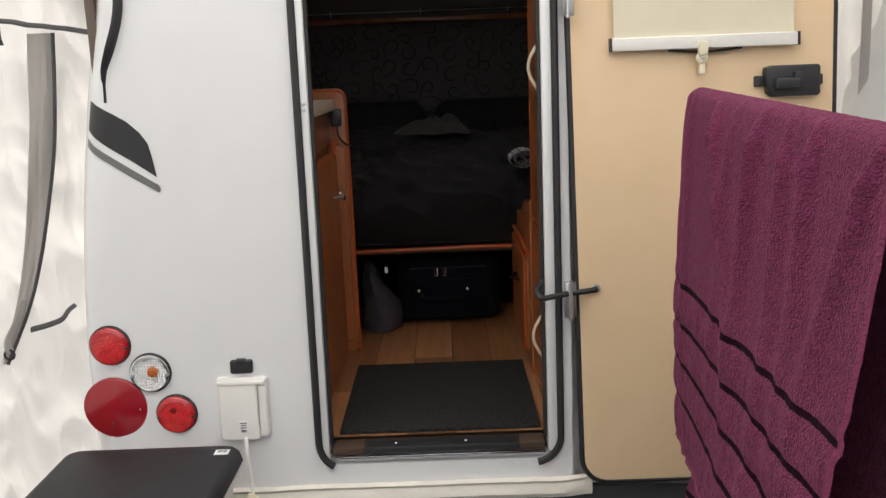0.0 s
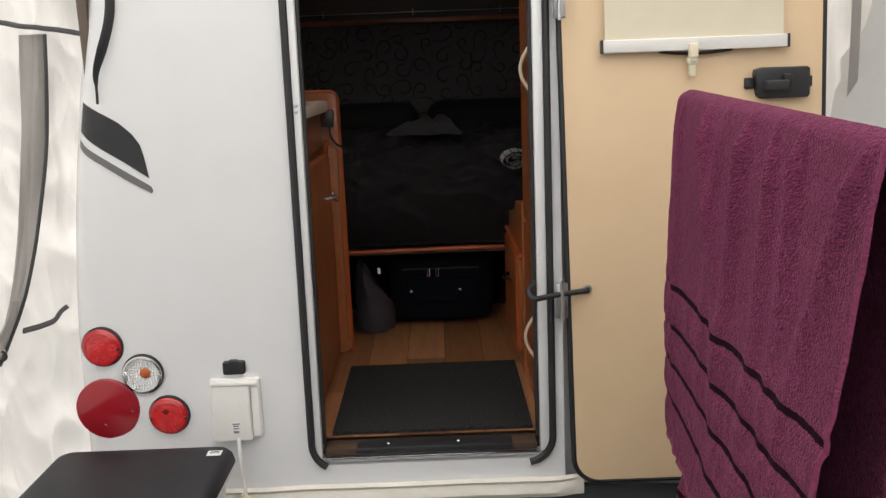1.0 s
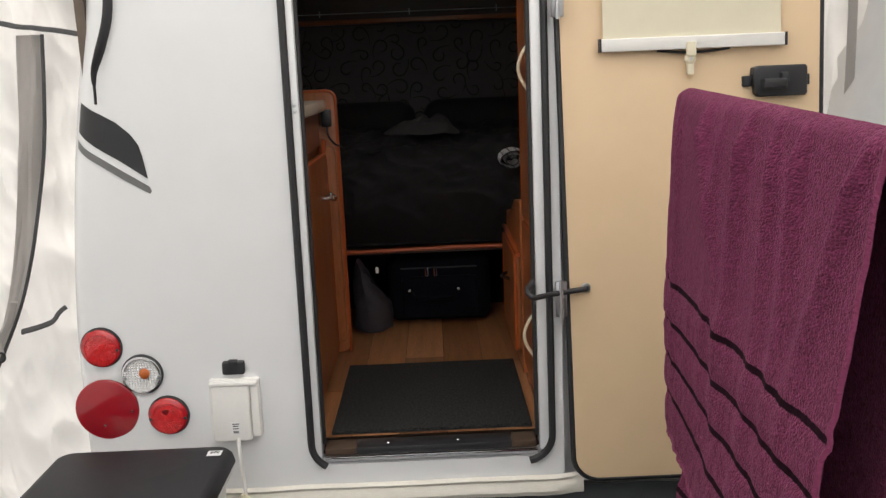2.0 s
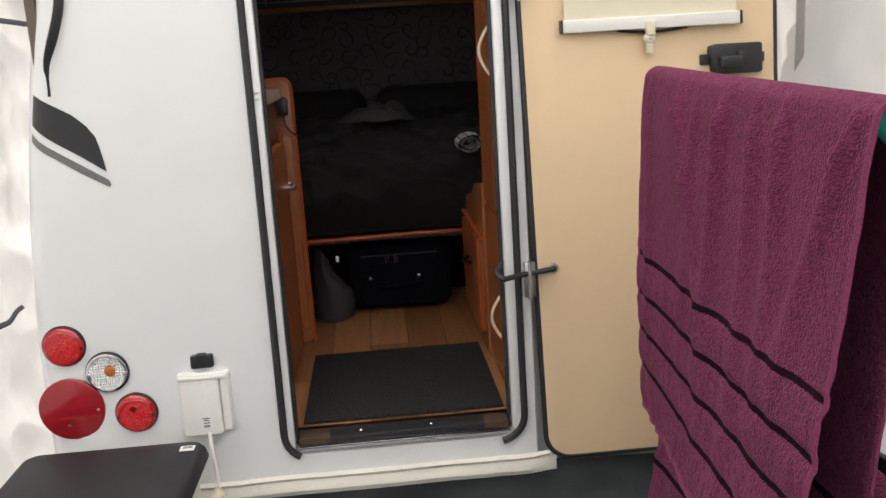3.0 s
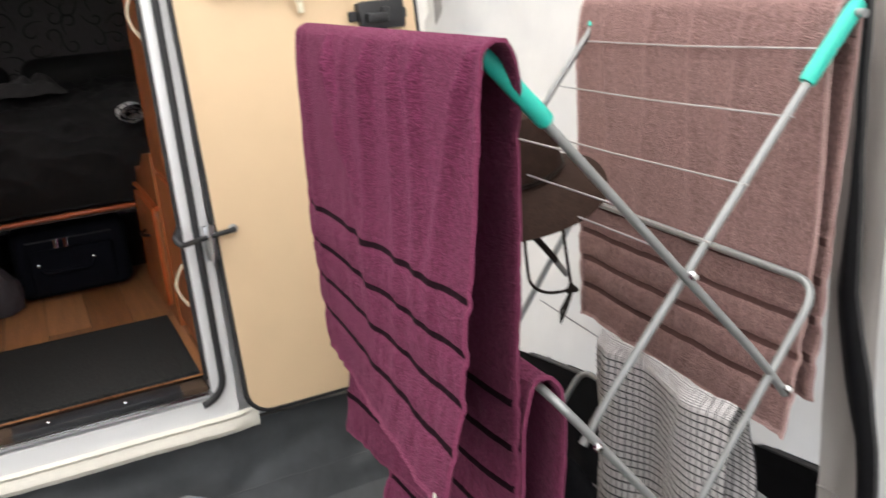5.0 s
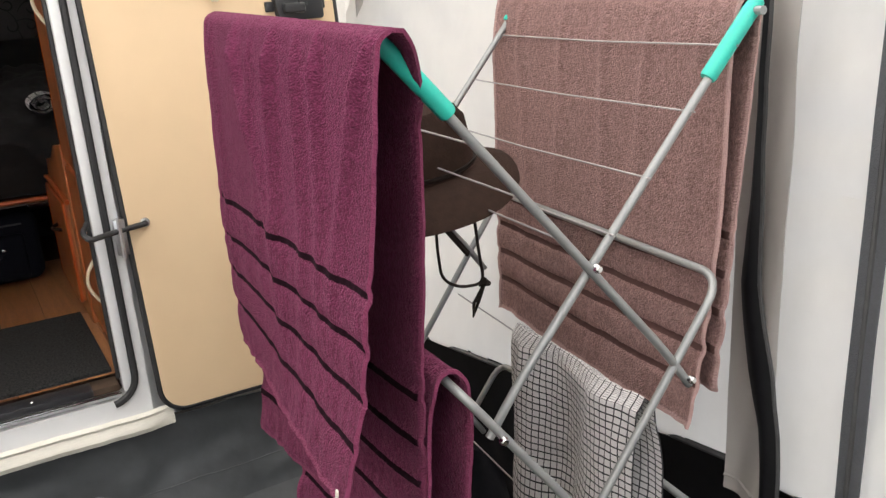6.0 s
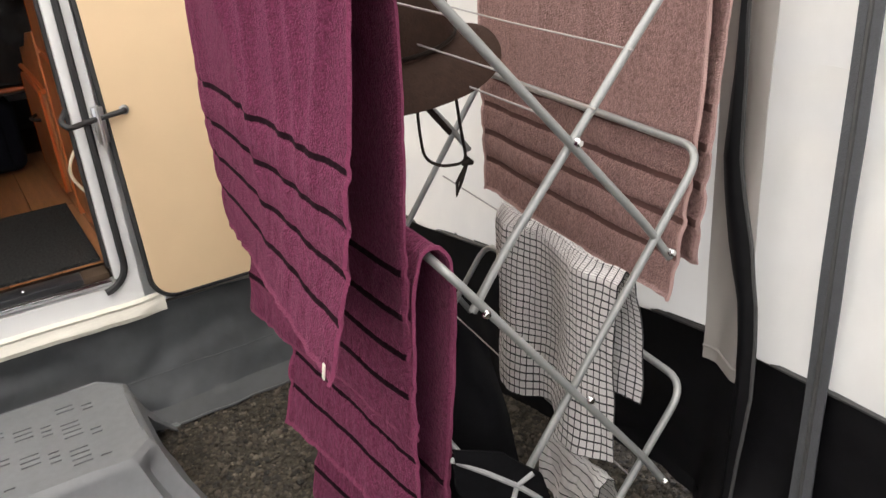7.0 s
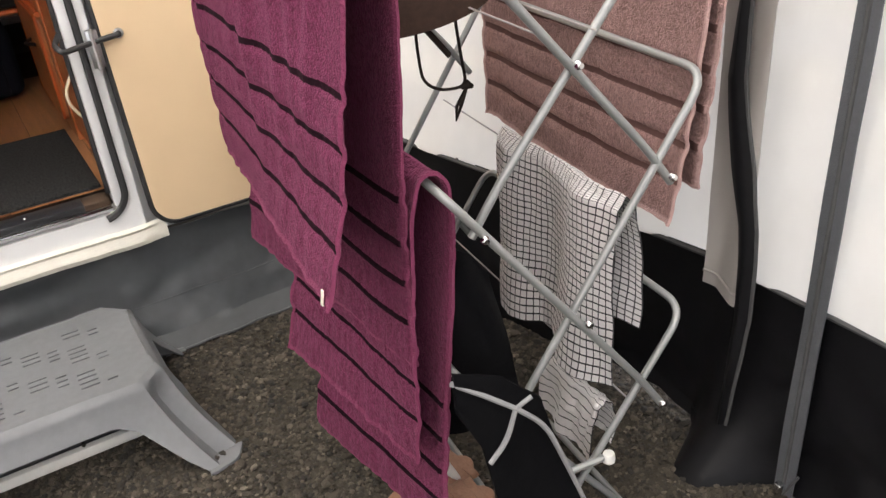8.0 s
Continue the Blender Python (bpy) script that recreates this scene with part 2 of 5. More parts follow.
def stone_material():
    m = material("mixed_gravel", (0.15, 0.13, 0.105), 0.85, vary=0.3, scale=40, bump=0.6, bump_scale=300)
    nt = m.node_tree
    b = nt.nodes["Principled BSDF"]
    geo = nt.nodes.new("ShaderNodeNewGeometry")
    ramp = nt.nodes.new("ShaderNodeValToRGB")
    ramp.color_ramp.elements[0].color = (0.022, 0.02, 0.017, 1)
    ramp.color_ramp.elements[1].color = (0.17, 0.145, 0.11, 1)
    ramp.color_ramp.elements[1].position = 1.0
    e = ramp.color_ramp.elements.new(0.55)
    e.color = (0.058, 0.046, 0.034, 1)
    e = ramp.color_ramp.elements.new(0.93)
    e.color = (0.095, 0.08, 0.062, 1)
    nt.links.new(geo.outputs["Random Per Island"], ramp.inputs[0])
    nt.links.new(ramp.outputs[0], b.inputs["Base Color"])
    return m


STONE = stone_material()


# ---- building helpers ----
def part(name, bm, mat, parent=None, label="", smooth=True):
    me = bpy.data.meshes.new(name)
    bm.normal_update()
    bm.to_mesh(me)
    bm.free()
    for m in mat if isinstance(mat, (list, tuple)) else [mat]:
        me.materials.append(m)
    if smooth:
        for p in me.polygons:
            p.use_smooth = True
        me.set_sharp_from_angle(angle=radians(35))
    ob = new(name, me)
    if parent:
        ob.parent = parent
        ob.matrix_parent_inverse = parent.matrix_world.inverted()
    if label:
        ob["label"] = label
    return ob


def thing(name, at, label, category, group="", kind=""):
    ob = new(name)
    ob.location = at
    ob.empty_display_size = 0.05
    bpy.context.view_layer.update()
    return tagged(ob, label, category, group, kind)


def box_bm(x0, x1, y0, y1, z0, z1, bevel=0.0, segments=2, bm=None):
    own = bmesh.new()
    bmesh.ops.create_cube(own, size=1, matrix=Matrix.LocRotScale(((x0 + x1) / 2, (y0 + y1) / 2, (z0 + z1) / 2), None, (x1 - x0, y1 - y0, z1 - z0)))
    if bevel:
        bmesh.ops.bevel(own, geom=own.edges[:], offset=bevel, segments=segments, affect="EDGES", profile=0.5)
    return own


def tube_bm(points, radius, sides=10, closed=False, caps=True, flat=1.0):
    """A round bar along points; flat squeezes it along the second axis. radius may be a list."""
    bm = bmesh.new()
    pts = [Vector(p) for p in points]
    n = len(pts)
    rings = []
    side = None
    for i, p in enumerate(pts):
        a = pts[(i - 1) % n] if closed or i else p
        b = pts[(i + 1) % n] if closed or i < n - 1 else p
        d = (b - a).normalized()
        if side is None:
            side = d.orthogonal().normalized()
        side = (side - d * side.dot(d)).normalized()
        other = d.cross(side)
        r = radius[i] if isinstance(radius, (list, tuple)) else radius
        rings.append([bm.verts.new(p + (side * math.cos(2 * math.pi * k / sides) + other * flat * math.sin(2 * math.pi * k / sides)) * r) for k in range(sides)])
    for i in range(n if closed else n - 1):
        a, b = rings[i], rings[(i + 1) % n]
        for k in range(sides):
            bm.faces.new((a[k], a[(k + 1) % sides], b[(k + 1) % sides], b[k]))
    if caps and not closed:
        bm.faces.new(rings[0][::-1])
        bm.faces.new(rings[-1])
    return bm


def rounded(points, radius, steps=6):
    """A polyline whose inner corners are rounded."""
    pts = [Vector(p) for p in points]
    out = [pts[0]]
    for a, b, c in zip(pts, pts[1:], pts[2:]):
        r = min(radius, (a - b).length * 0.49, (c - b).length * 0.49)
        p, q = b + (a - b).normalized() * r, b + (c - b).normalized() * r
        for k in range(steps + 1):
            t = k / steps
            out.append(p * (1 - t) ** 2 + b * 2 * t * (1 - t) + q * t * t)
    return out + [pts[-1]]


def round_rect(x0, x1, z0, z1, r, steps=8):
    out = []
    for cx, cz, a in ((x1 - r, z0 + r, -90), (x1 - r, z1 - r, 0), (x0 + r, z1 - r, 90), (x0 + r, z0 + r, 180)):
        for k in range(steps + 1):
            t = radians(a + 90 * k / steps)
            out.append((cx + r * math.cos(t), cz + r * math.sin(t)))
    return out


def slab_bm(outline, place, depth, bevel=0.0):
    """An outline of (a, b) pairs made solid: place(a, b, d) gives the point at depth d."""
    bm = bmesh.new()
    front = [bm.verts.new(place(a, b, 0)) for a, b in outline]
    back = [bm.verts.new(place(a, b, depth)) for a, b in outline]
    f = bm.faces.new(front)
    bm.faces.new(back[::-1])
    n = len(outline)
    for k in range(n):
        bm.faces.new((front[k], back[k], back[(k + 1) % n], front[(k + 1) % n]))
    bmesh.ops.recalc_face_normals(bm, faces=bm.faces[:])
    if bevel:
        bmesh.ops.bevel(bm, geom=[e for e in f.edges], offset=bevel, segments=3, affect="EDGES", profile=0.5)
    return bm


def lathe_bm(profile, matrix, sides=40):
    """profile: (radius, height) pairs, turned round the matrix's z axis."""
    bm = bmesh.new()
    rings = []
    for r, h in profile:
        if r < 1e-5:
            rings.append([bm.verts.new(matrix @ Vector((0, 0, h)))])
        else:
            rings.append([bm.verts.new(matrix @ Vector((r * math.cos(2 * math.pi * k / sides), r * math.sin(2 * math.pi * k / sides), h))) for k in range(sides)])
    for a, b in zip(rings, rings[1:]):
        for k in range(sides):
            l = (k + 1) % sides
            if len(a) == 1:
                bm.faces.new((a[0], b[k], b[l]))
            elif len(b) == 1:
                bm.faces.new((a[k], a[l], b[0]))
            else:
                bm.faces.new((a[k], a[l], b[l], b[k]))
    bmesh.ops.recalc_face_normals(bm, faces=bm.faces[:])
    return bm


def sheet_bm(nu, nv, place, thick=0.0, slot=None, uv=None):
    """A sheet of nu x nv cells; place(i/nu, j/nv) gives its points; slot(i, j) its material; thick makes it solid."""
    bm = bmesh.new()
    grid = [[bm.verts.new(place(i / nu, j / nv)) for j in range(nv + 1)] for i in range(nu + 1)]
    layer = bm.loops.layers.uv.new("cloth") if uv else None
    for i in range(nu):
        for j in range(nv):
            f = bm.faces.new((grid[i][j], grid[i + 1][j], grid[i + 1][j + 1], grid[i][j + 1]))
            if slot:
                f.material_index = slot(i, j)
            if uv:
                for loop, (a, b) in zip(f.loops, ((i, j), (i + 1, j), (i + 1, j + 1), (i, j + 1))):
                    loop[layer].uv = (a / nu * uv[0], b / nv * uv[1])
    if thick:
        bm.normal_update()
        back = [[bm.verts.new(v.co - v.normal * thick) for v in row] for row in grid]
        bm.faces.index_update()
        for f in bm.faces[:nu * nv]:
            i, j = divmod(f.index, nv)
            g = bm.faces.new((back[i][j + 1], back[i + 1][j + 1], back[i + 1][j], back[i][j]))
            g.material_index = f.material_index
            if uv:
                for loop, k in zip(g.loops, (3, 2, 1, 0)):
                    loop[layer].uv = f.loops[k][layer].uv
        rim = [(i, 0) for i in range(nu + 1)] + [(nu, j) for j in range(1, nv + 1)] + [(i, nv) for i in range(nu - 1, -1, -1)] + [(0, j) for j in range(nv - 1, 0, -1)]
        for (i, j), (k, l) in zip(rim, rim[1:] + rim[:1]):
            g = bm.faces.new((grid[k][l], grid[i][j], back[i][j], back[k][l]))
            if slot:
                g.material_index = slot(min(i, nu - 1), min(j, nv - 1))
    return bm


def wob(x, y=0.0, z=0.0):
    return noise.noise((x, y, z))


GROUND_Z = -0.04
LEAN = math.tan(radians(2.0))


def rear(x, z, proud=0.0):
    """A point on the caravan's rear face, which leans in and wraps round at both sides."""
    y = 2.0 + LEAN * (z - 0.47)
    shrink = 0.105 * max(0.0, (z - 0.55) / 0.75) ** 1.7
    edge = 0.715 - shrink * 0.8
    r = 0.10
    out = abs(x) - edge
    if out <= 0:
        return Vector((x, y - proud, z))
    a = min(out / r, math.pi / 2)
    rest = max(0.0, out - r * math.pi / 2)
    sx = math.copysign(1, x)
    return Vector((sx * (edge + (r + proud) * math.sin(a)), y + r - (r + proud) * math.cos(a) + rest, z))


# ---- ground ----
def build_ground():
    bm = bmesh.new()
    bmesh.ops.create_grid(bm, x_segments=40, y_segments=40, size=60, matrix=Matrix.Translation((0, 0, GROUND_Z)))
    tagged(part("ground", bm, GROUND), "grey-brown gravel ground of the pitch", "ground", kind="structure")
    rng = np.random.default_rng(4)
    base = bmesh.new()
    bmesh.ops.create_icosphere(base, subdivisions=1, radius=1)
    bv = np.array([v.co[:] for v in base.verts])
    bf = np.array([[v.index for v in f.verts] for f in base.faces])
    base.free()
    count = 46000
    pos = np.c_[rng.uniform(-0.35, 1.3, count), rng.uniform(0.75, 2.05, count)]
    size = rng.lognormal(math.log(0.0037), 0.38, count)
    ang = rng.uniform(0, 2 * math.pi, count)
    scale = np.c_[size * rng.uniform(0.9, 1.5, count), size, size * rng.uniform(0.5, 0.8, count)]
    v = bv[None] * scale[:, None, :] * rng.uniform(0.6, 1.25, (count, len(bv), 1))
    c, s = np.cos(ang)[:, None], np.sin(ang)[:, None]
    x = v[:, :, 0] * c - v[:, :, 1] * s + pos[:, 0:1]
    y = v[:, :, 0] * s + v[:, :, 1] * c + pos[:, 1:2]
    z = v[:, :, 2] + GROUND_Z + (scale[:, 2] * rng.uniform(0.1, 1.3, count))[:, None]
    verts = np.stack([x, y, z], -1).reshape(-1, 3)
    faces = (bf[None] + (np.arange(count) * len(bv))[:, None, None]).reshape(-1, 3)
    me = bpy.data.meshes.new("gravel")
    me.from_pydata(verts.tolist(), [], faces.tolist())
    me.materials.append(STONE)
    tagged(new("gravel", me), "loose angular grey-brown gravel stones", "gravel", kind="stuff")


build_ground()

# ---- caravan body ----
OPEN_X0, OPEN_X1, OPEN_Z0, OPEN_Z1, OPEN_R = -0.282, 0.287, 0.318, 1.72, 0.06
ROOF_Z = 1.95


def build_caravan():
    van = thing("caravan", (0, 2.1, 0.25), "small white touring caravan with open rear door", "caravan")
    # rear face with the door opening, wrapped into both sides
    hole = round_rect(OPEN_X0, OPEN_X1, OPEN_Z0, OPEN_Z1, OPEN_R, 10)
    bm = bmesh.new()
    n = len(hole)
    ox0, ox1, oz0, oz1 = -0.42, 0.310, 0.265, 1.80

    frame_line = round_rect(ox0, ox1, oz0, oz1, 0.002, 10)
    lip = [bm.verts.new(rear(a, b, 0.0) + Vector((0, 0.045, 0))) for a, b in hole]
    edge = [bm.verts.new(rear(a, b, 0.0)) for a, b in hole]
    far = [bm.verts.new(rear(a, b)) for a, b in frame_line]
    for k in range(n):
        l = (k + 1) % n
        bm.faces.new((lip[k], lip[l], edge[l], edge[k]))
        bm.faces.new((edge[k], edge[l], far[l], far[k]))
    bmesh.ops.recalc_face_normals(bm, faces=bm.faces[:])
    part("door_surround", bm, WHITE_GRP, van)
    for name, x0, x1, z0, z1, nu, nv, inset in (("rear_panel", -2.9, -0.42, 0.265, ROOF_Z, 140, 40, 0.0), ("door_recess", 0.310, 2.9, 0.225, ROOF_Z, 120, 40, -0.055),
                                          ("rear_panel", -0.42, 0.310, 1.80, ROOF_Z, 20, 4, 0.0), ("recess_edge", 0.310, 0.310, 0.225, ROOF_Z, 1, 20, 0.0)):
        if name == "recess_edge":
            bm = sheet_bm(1, nv, lambda a, b: rear(x0, z0 + (z1 - z0) * b, -0.055 * a))
        else:
            bm = sheet_bm(nu, nv, lambda a, b: rear(x0 + (x1 - x0) * a, z0 + (z1 - z0) * b, inset))
        bmesh.ops.recalc_face_normals(bm, faces=bm.faces[:])
        part(name, bm, WHITE_GRP, van)
    bm = box_bm(-0.8, 0.8, 4.2, 4.25, 0.25, ROOF_Z, 0.005)
    part("front_panel", bm, WHITE_GRP, van)
    # weathered rail along the lower edge
    bm = bmesh.new()
    prof = [(0.265, 0.0), (0.277, 0.012), (0.270, 0.02), (0.262, 0.014), (0.252, 0.02), (0.240, 0.022), (0.228, 0.016), (0.224, 0.0)]
    cols = []
    for i in range(161):
        x = -0.95 + 1.303 * i / 160
        w = 0.0025 * wob(x * 6, 3) + 0.0015 * wob(x * 25, 9)
        thin = min(1.0, max(0.0, (0.345 - x) / 0.05))
        cols.append([bm.verts.new(rear(x, z + w * 1.5, p * (0.35 + 0.65 * thin) + w)) for z, p in prof])
    for a, b in zip(cols, cols[1:]):
        for k in range(len(prof) - 1):
            bm.faces.new((a[k], b[k], b[k + 1], a[k + 1]))
    bmesh.ops.recalc_face_normals(bm, faces=bm.faces[:])
    part("lower_rail", bm, RAIL_WHITE, van, "weathered cream-white awning rail")
    # black rubber seals: the outer one follows the opening and stops short at the sill
    def run(x0, x1, z0, z1, r, stop0, stop1, proud, radius, name):
        """Down the left side and up round to the right; stop0 and stop1 are the degrees turned at each foot."""
        pts = [(x0 + r - r * math.cos(radians(t)), z0 + r - r * math.sin(radians(t))) for t in [stop0 * k / 8 for k in range(8, -1, -1)]]
        pts += [(x0, z0 + r + (z1 - z0 - r) * k / 14) for k in range(1, 15)]
        pts += [(x0 + (x1 - x0) * k / 6, z1) for k in range(1, 7)]
        pts += [(x1, z1 - (z1 - z0 - r) * k / 14) for k in range(1, 15)]
        pts += [(x1 - r + r * math.cos(radians(t)), z0 + r - r * math.sin(radians(t))) for t in [stop1 * k / 8 for k in range(1, 9)]]
        part(name, tube_bm([rear(a, b, proud) for a, b in pts], radius, 8), RUBBER, van, "black rubber door seal")
    run(-0.2725, 0.2825, 0.310, 1.71, 0.062, 62, 82, 0.006, 0.0085, "outer_seal")
    run(-0.247, 0.2505, 0.350, 1.69, 0.02, 20, 20, -0.02, 0.006, "inner_seal")
    # pale jamb strip between the seals
    for x, w in ((-0.2585, 0.009), (0.265, 0.011)):
        bm = box_bm(x - w, x + w, -0.004, 0.05, 0.335, 1.7, 0.003)
        for v in bm.verts:
            v.co.y += 2.0 + LEAN * (v.co.z - 0.47)
        part("jamb_strip", bm, WHITE_GRP, van)
    for z in (1.128, 1.142):
        part("jamb_screw", lathe_bm([(0.0, 0.003), (0.004, 0.002), (0.005, 0)], Matrix.Translation(rear(-0.259, z, 0.004)) @ pose(0, 0, 0, 90), 12), ALU, van)
    # threshold
    part("threshold", box_bm(-0.243, 0.247, 1.997, 2.052, 0.338, 0.3555, 0.003), SEAM, van, "dark brown door threshold")
    part("threshold_plate", box_bm(-0.172, 0.19, 1.994, 2.046, 0.340, 0.357, 0.002), BLACK_PLASTIC, van, "black threshold plate")
    part("threshold_trim", box_bm(-0.244, 0.248, 1.988, 1.996, 0.334, 0.3385, 0.001), CHROME, van, "chrome threshold trim")
    part("threshold_lip", box_bm(-0.245, 0.25, 2.0, 2.046, 0.322, 0.334, 0.003), WHITE_GRP, van)
    for x in (-0.098, 0.065):
        part("threshold_screw", lathe_bm([(0.0, 0.003), (0.003, 0.002), (0.0045, 0)], Matrix.Translation((x, 2.018, 0.357)), 12), CHROME, van)
    # decals
    black = [(-0.745, 1.166), (-0.71, 1.153), (-0.675, 1.137), (-0.645, 1.119), (-0.618, 1.094), (-0.602, 1.07), (-0.596, 1.045), (-0.588, 0.996), (-0.64, 1.033), (-0.69, 1.065), (-0.727, 1.086), (-0.76, 1.102)]
    grey = [(-0.765, 1.085), (-0.733, 1.069), (-0.69, 1.047), (-0.64, 1.014), (-0.586, 0.979), (-0.582, 0.969), (-0.586, 0.963), (-0.64, 0.995), (-0.69, 1.029), (-0.735, 1.052), (-0.767, 1.067)]
    for name, outline, m in (("swoosh_decal", black, DECAL_BLACK), ("line_decal", grey, DECAL_GREY)):
        bm = bmesh.new()
        top = [bm.verts.new(rear(a, b, 0.0015)) for a, b in outline]
        bm.faces.new(top)
        bmesh.ops.triangulate(bm, faces=bm.faces[:])
        bmesh.ops.subdivide_edges(bm, edges=bm.edges[:], cuts=5, use_grid_fill=True)
        for v in bm.verts:
            v.co = rear(v.co.x if abs(v.co.x) < 0.66 else v.co.x, v.co.z, 0.0015)
        bmesh.ops.recalc_face_normals(bm, faces=bm.faces[:])
        part(name, bm, m, van, smooth=False)
    # lamps
    def at(x, z, d=0.0):
        return Matrix.Translation(rear(x, z, d)) @ pose(0, 0, 0, 90 + 2.0)

    for name, x, z in (("tail_lamp", -0.729, 0.622), ("brake_lamp", -0.592, 0.457)):
        lamp = part(name, lathe_bm([(0.0, 0), (0.0468, 0.0), (0.0472, 0.004), (0.0455, 0.008), (0.043, 0.008)], at(x, z), 48), RUBBER, van, "round red rear lamp with black rim")
        part("lens", lathe_bm([(0.0445, 0.005), (0.0435, 0.011), (0.040, 0.014), (0.025, 0.0155), (0.0, 0.016)], at(x, z), 48), RED_LENS, lamp)
        # glossy bright middle of the lens, painted on as a brighter red disc
        part("bright_patch", lathe_bm([(0.036, 0.0140), (0.030, 0.0153), (0.012, 0.0162), (0.0, 0.0164)], at(x + 0.001, z - 0.004), 32), RED_BRIGHT, lamp)
        part("bulb_shade", lathe_bm([(0.013, 0.0150), (0.011, 0.0166), (0.0, 0.0172)], at(x - 0.002, z + 0.008), 24), RED_DARK, lamp)
        part("ridge", tube_bm([at(x, z) @ Vector((0.034 * math.cos(t), 0.034 * math.sin(t), 0.0145)) for t in [k * math.pi / 20 for k in range(40)]], 0.0011, 6, closed=True), RED_BRIGHT, lamp)
        for dx in (-0.039, 0.039):
            part("lens_screw", lathe_bm([(0, 0.0165), (0.003, 0.016), (0.0035, 0.012)], at(x + dx, z - 0.004), 10), RUBBER, lamp)
    lamp = part("indicator_lamp", lathe_bm([(0.0, 0), (0.0468, 0.0), (0.0472, 0.004), (0.0455, 0.009), (0.043, 0.009)], at(-0.643, 0.556), 48), BLACK_PLASTIC, van, "round clear indicator lamp with amber bulb")
    part("rim", lathe_bm([(0.0448, 0.008), (0.044, 0.012), (0.040, 0.013), (0.039, 0.008)], at(-0.643, 0.556), 48), CHROME, lamp)
    part("reflector", lathe_bm([(0.042, 0.010), (0.03, 0.0095), (0.0, 0.0095)], at(-0.643, 0.556), 40), SILVER_PRISM, lamp)
    part("bulb", lathe_bm([(0.0, 0.0145), (0.008, 0.0140), (0.012, 0.0125), (0.0125, 0.009)], at(-0.636, 0.560), 24), AMBER, lamp)
    bm = bmesh.new()
    for i in range(-6, 7):
        for j in range(-6, 7):
            if math.hypot(i, j) < 6.1 and math.hypot(i - 1.1, j - 0.7) > 2.0:
                bmesh.ops.create_cone(bm, cap_ends=True, segments=4, radius1=0.0042, radius2=0.001, depth=0.0026,
                                      matrix=at(-0.643, 0.556) @ Matrix.Translation((i * 0.0062, j * 0.0062, 0.0108)) @ pose(0, 0, 0, 0, 0, 45))
    part("prism_lens", bm, SILVER_PRISM, lamp, "clear prismatic lens", smooth=False)
    for dx in (-0.039, 0.039):
        part("lens_screw", lathe_bm([(0, 0.016), (0.004, 0.015), (0.0045, 0.010)], at(-0.643 + dx, 0.553), 10), ALU, lamp)
    disc = part("reflector_disc", lathe_bm([(0.0, 0.007), (0.068, 0.007), (0.0715, 0.005), (0.072, 0.0)], at(-0.731, 0.476), 64), RED_DISC, van, "large flat dark red reflector disc")
    for dx, dz in ((-0.06, 0.0), (0.058, -0.004), (-0.008, -0.036)):
        part("disc_screw", lathe_bm([(0, 0.0095), (0.0025, 0.009), (0.003, 0.007)], at(-0.731 + dx, 0.476 + dz), 10), CHROME, disc)
    # mains inlet and socket cover
    inlet = part("mains_inlet", slab_bm(round_rect(-0.495, -0.380, 0.402, 0.538, 0.006), lambda a, b, d: rear(a, b, 0.012 - d), 0.012, 0.003), WHITE_PLASTIC, van, "white hinged mains inlet box")
    part("cover", slab_bm(round_rect(-0.489, -0.402, 0.395, 0.534, 0.008), lambda a, b, d: rear(a, b, 0.024 - d), 0.014, 0.004), WHITE_PLASTIC, inlet)
    part("side_flap", slab_bm(round_rect(-0.4005, -0.382, 0.402, 0.522, 0.004), lambda a, b, d: rear(a, b, 0.019 - d), 0.009, 0.003), WHITE_PLASTIC, inlet)
    part("hinge_bar", slab_bm(round_rect(-0.490, -0.383, 0.526, 0.535, 0.003), lambda a, b, d: rear(a, b, 0.026 - d), 0.008, 0.002), WHITE_PLASTIC, inlet)
    sticker = part("sticker", slab_bm(round_rect(-0.449, -0.425, 0.412, 0.441, 0.001, 2), lambda a, b, d: rear(a, b, 0.0250 - d), 0.001), LABEL, inlet)
    bm = bmesh.new()
    for z, w in ((0.437, 0.008), (0.432, 0.006), (0.426, 0.007), (0.4195, 0.0065), (0.4165, 0.006)):
        bmesh.ops.create_cube(bm, size=1, matrix=Matrix.LocRotScale(rear(-0.437, z, 0.0253), None, (w * 2, 0.0008, 0.0018)))
    part("printed_bars", bm, INK, sticker)
    cover = part("socket_cover", slab_bm(round_rect(-0.461, -0.411, 0.548, 0.578, 0.005), lambda a, b, d: rear(a, b, 0.012 - d), 0.012, 0.003), BLACK_PLASTIC, van, "small black socket cover")
    part("cover_tab", slab_bm(round_rect(-0.447, -0.425, 0.572, 0.582, 0.003), lambda a, b, d: rear(a, b, 0.016 - d), 0.012, 0.002), BLACK_PLASTIC, cover)
    # interior shell
    part("inner_wall", box_bm(-0.72, -0.70, 2.06, 4.2, 0.36, ROOF_Z - 0.02), INNER_WALL, van)
    part("inner_wall", box_bm(0.70, 0.72, 2.06, 4.2, 0.36, ROOF_Z - 0.02), INNER_WALL, van)
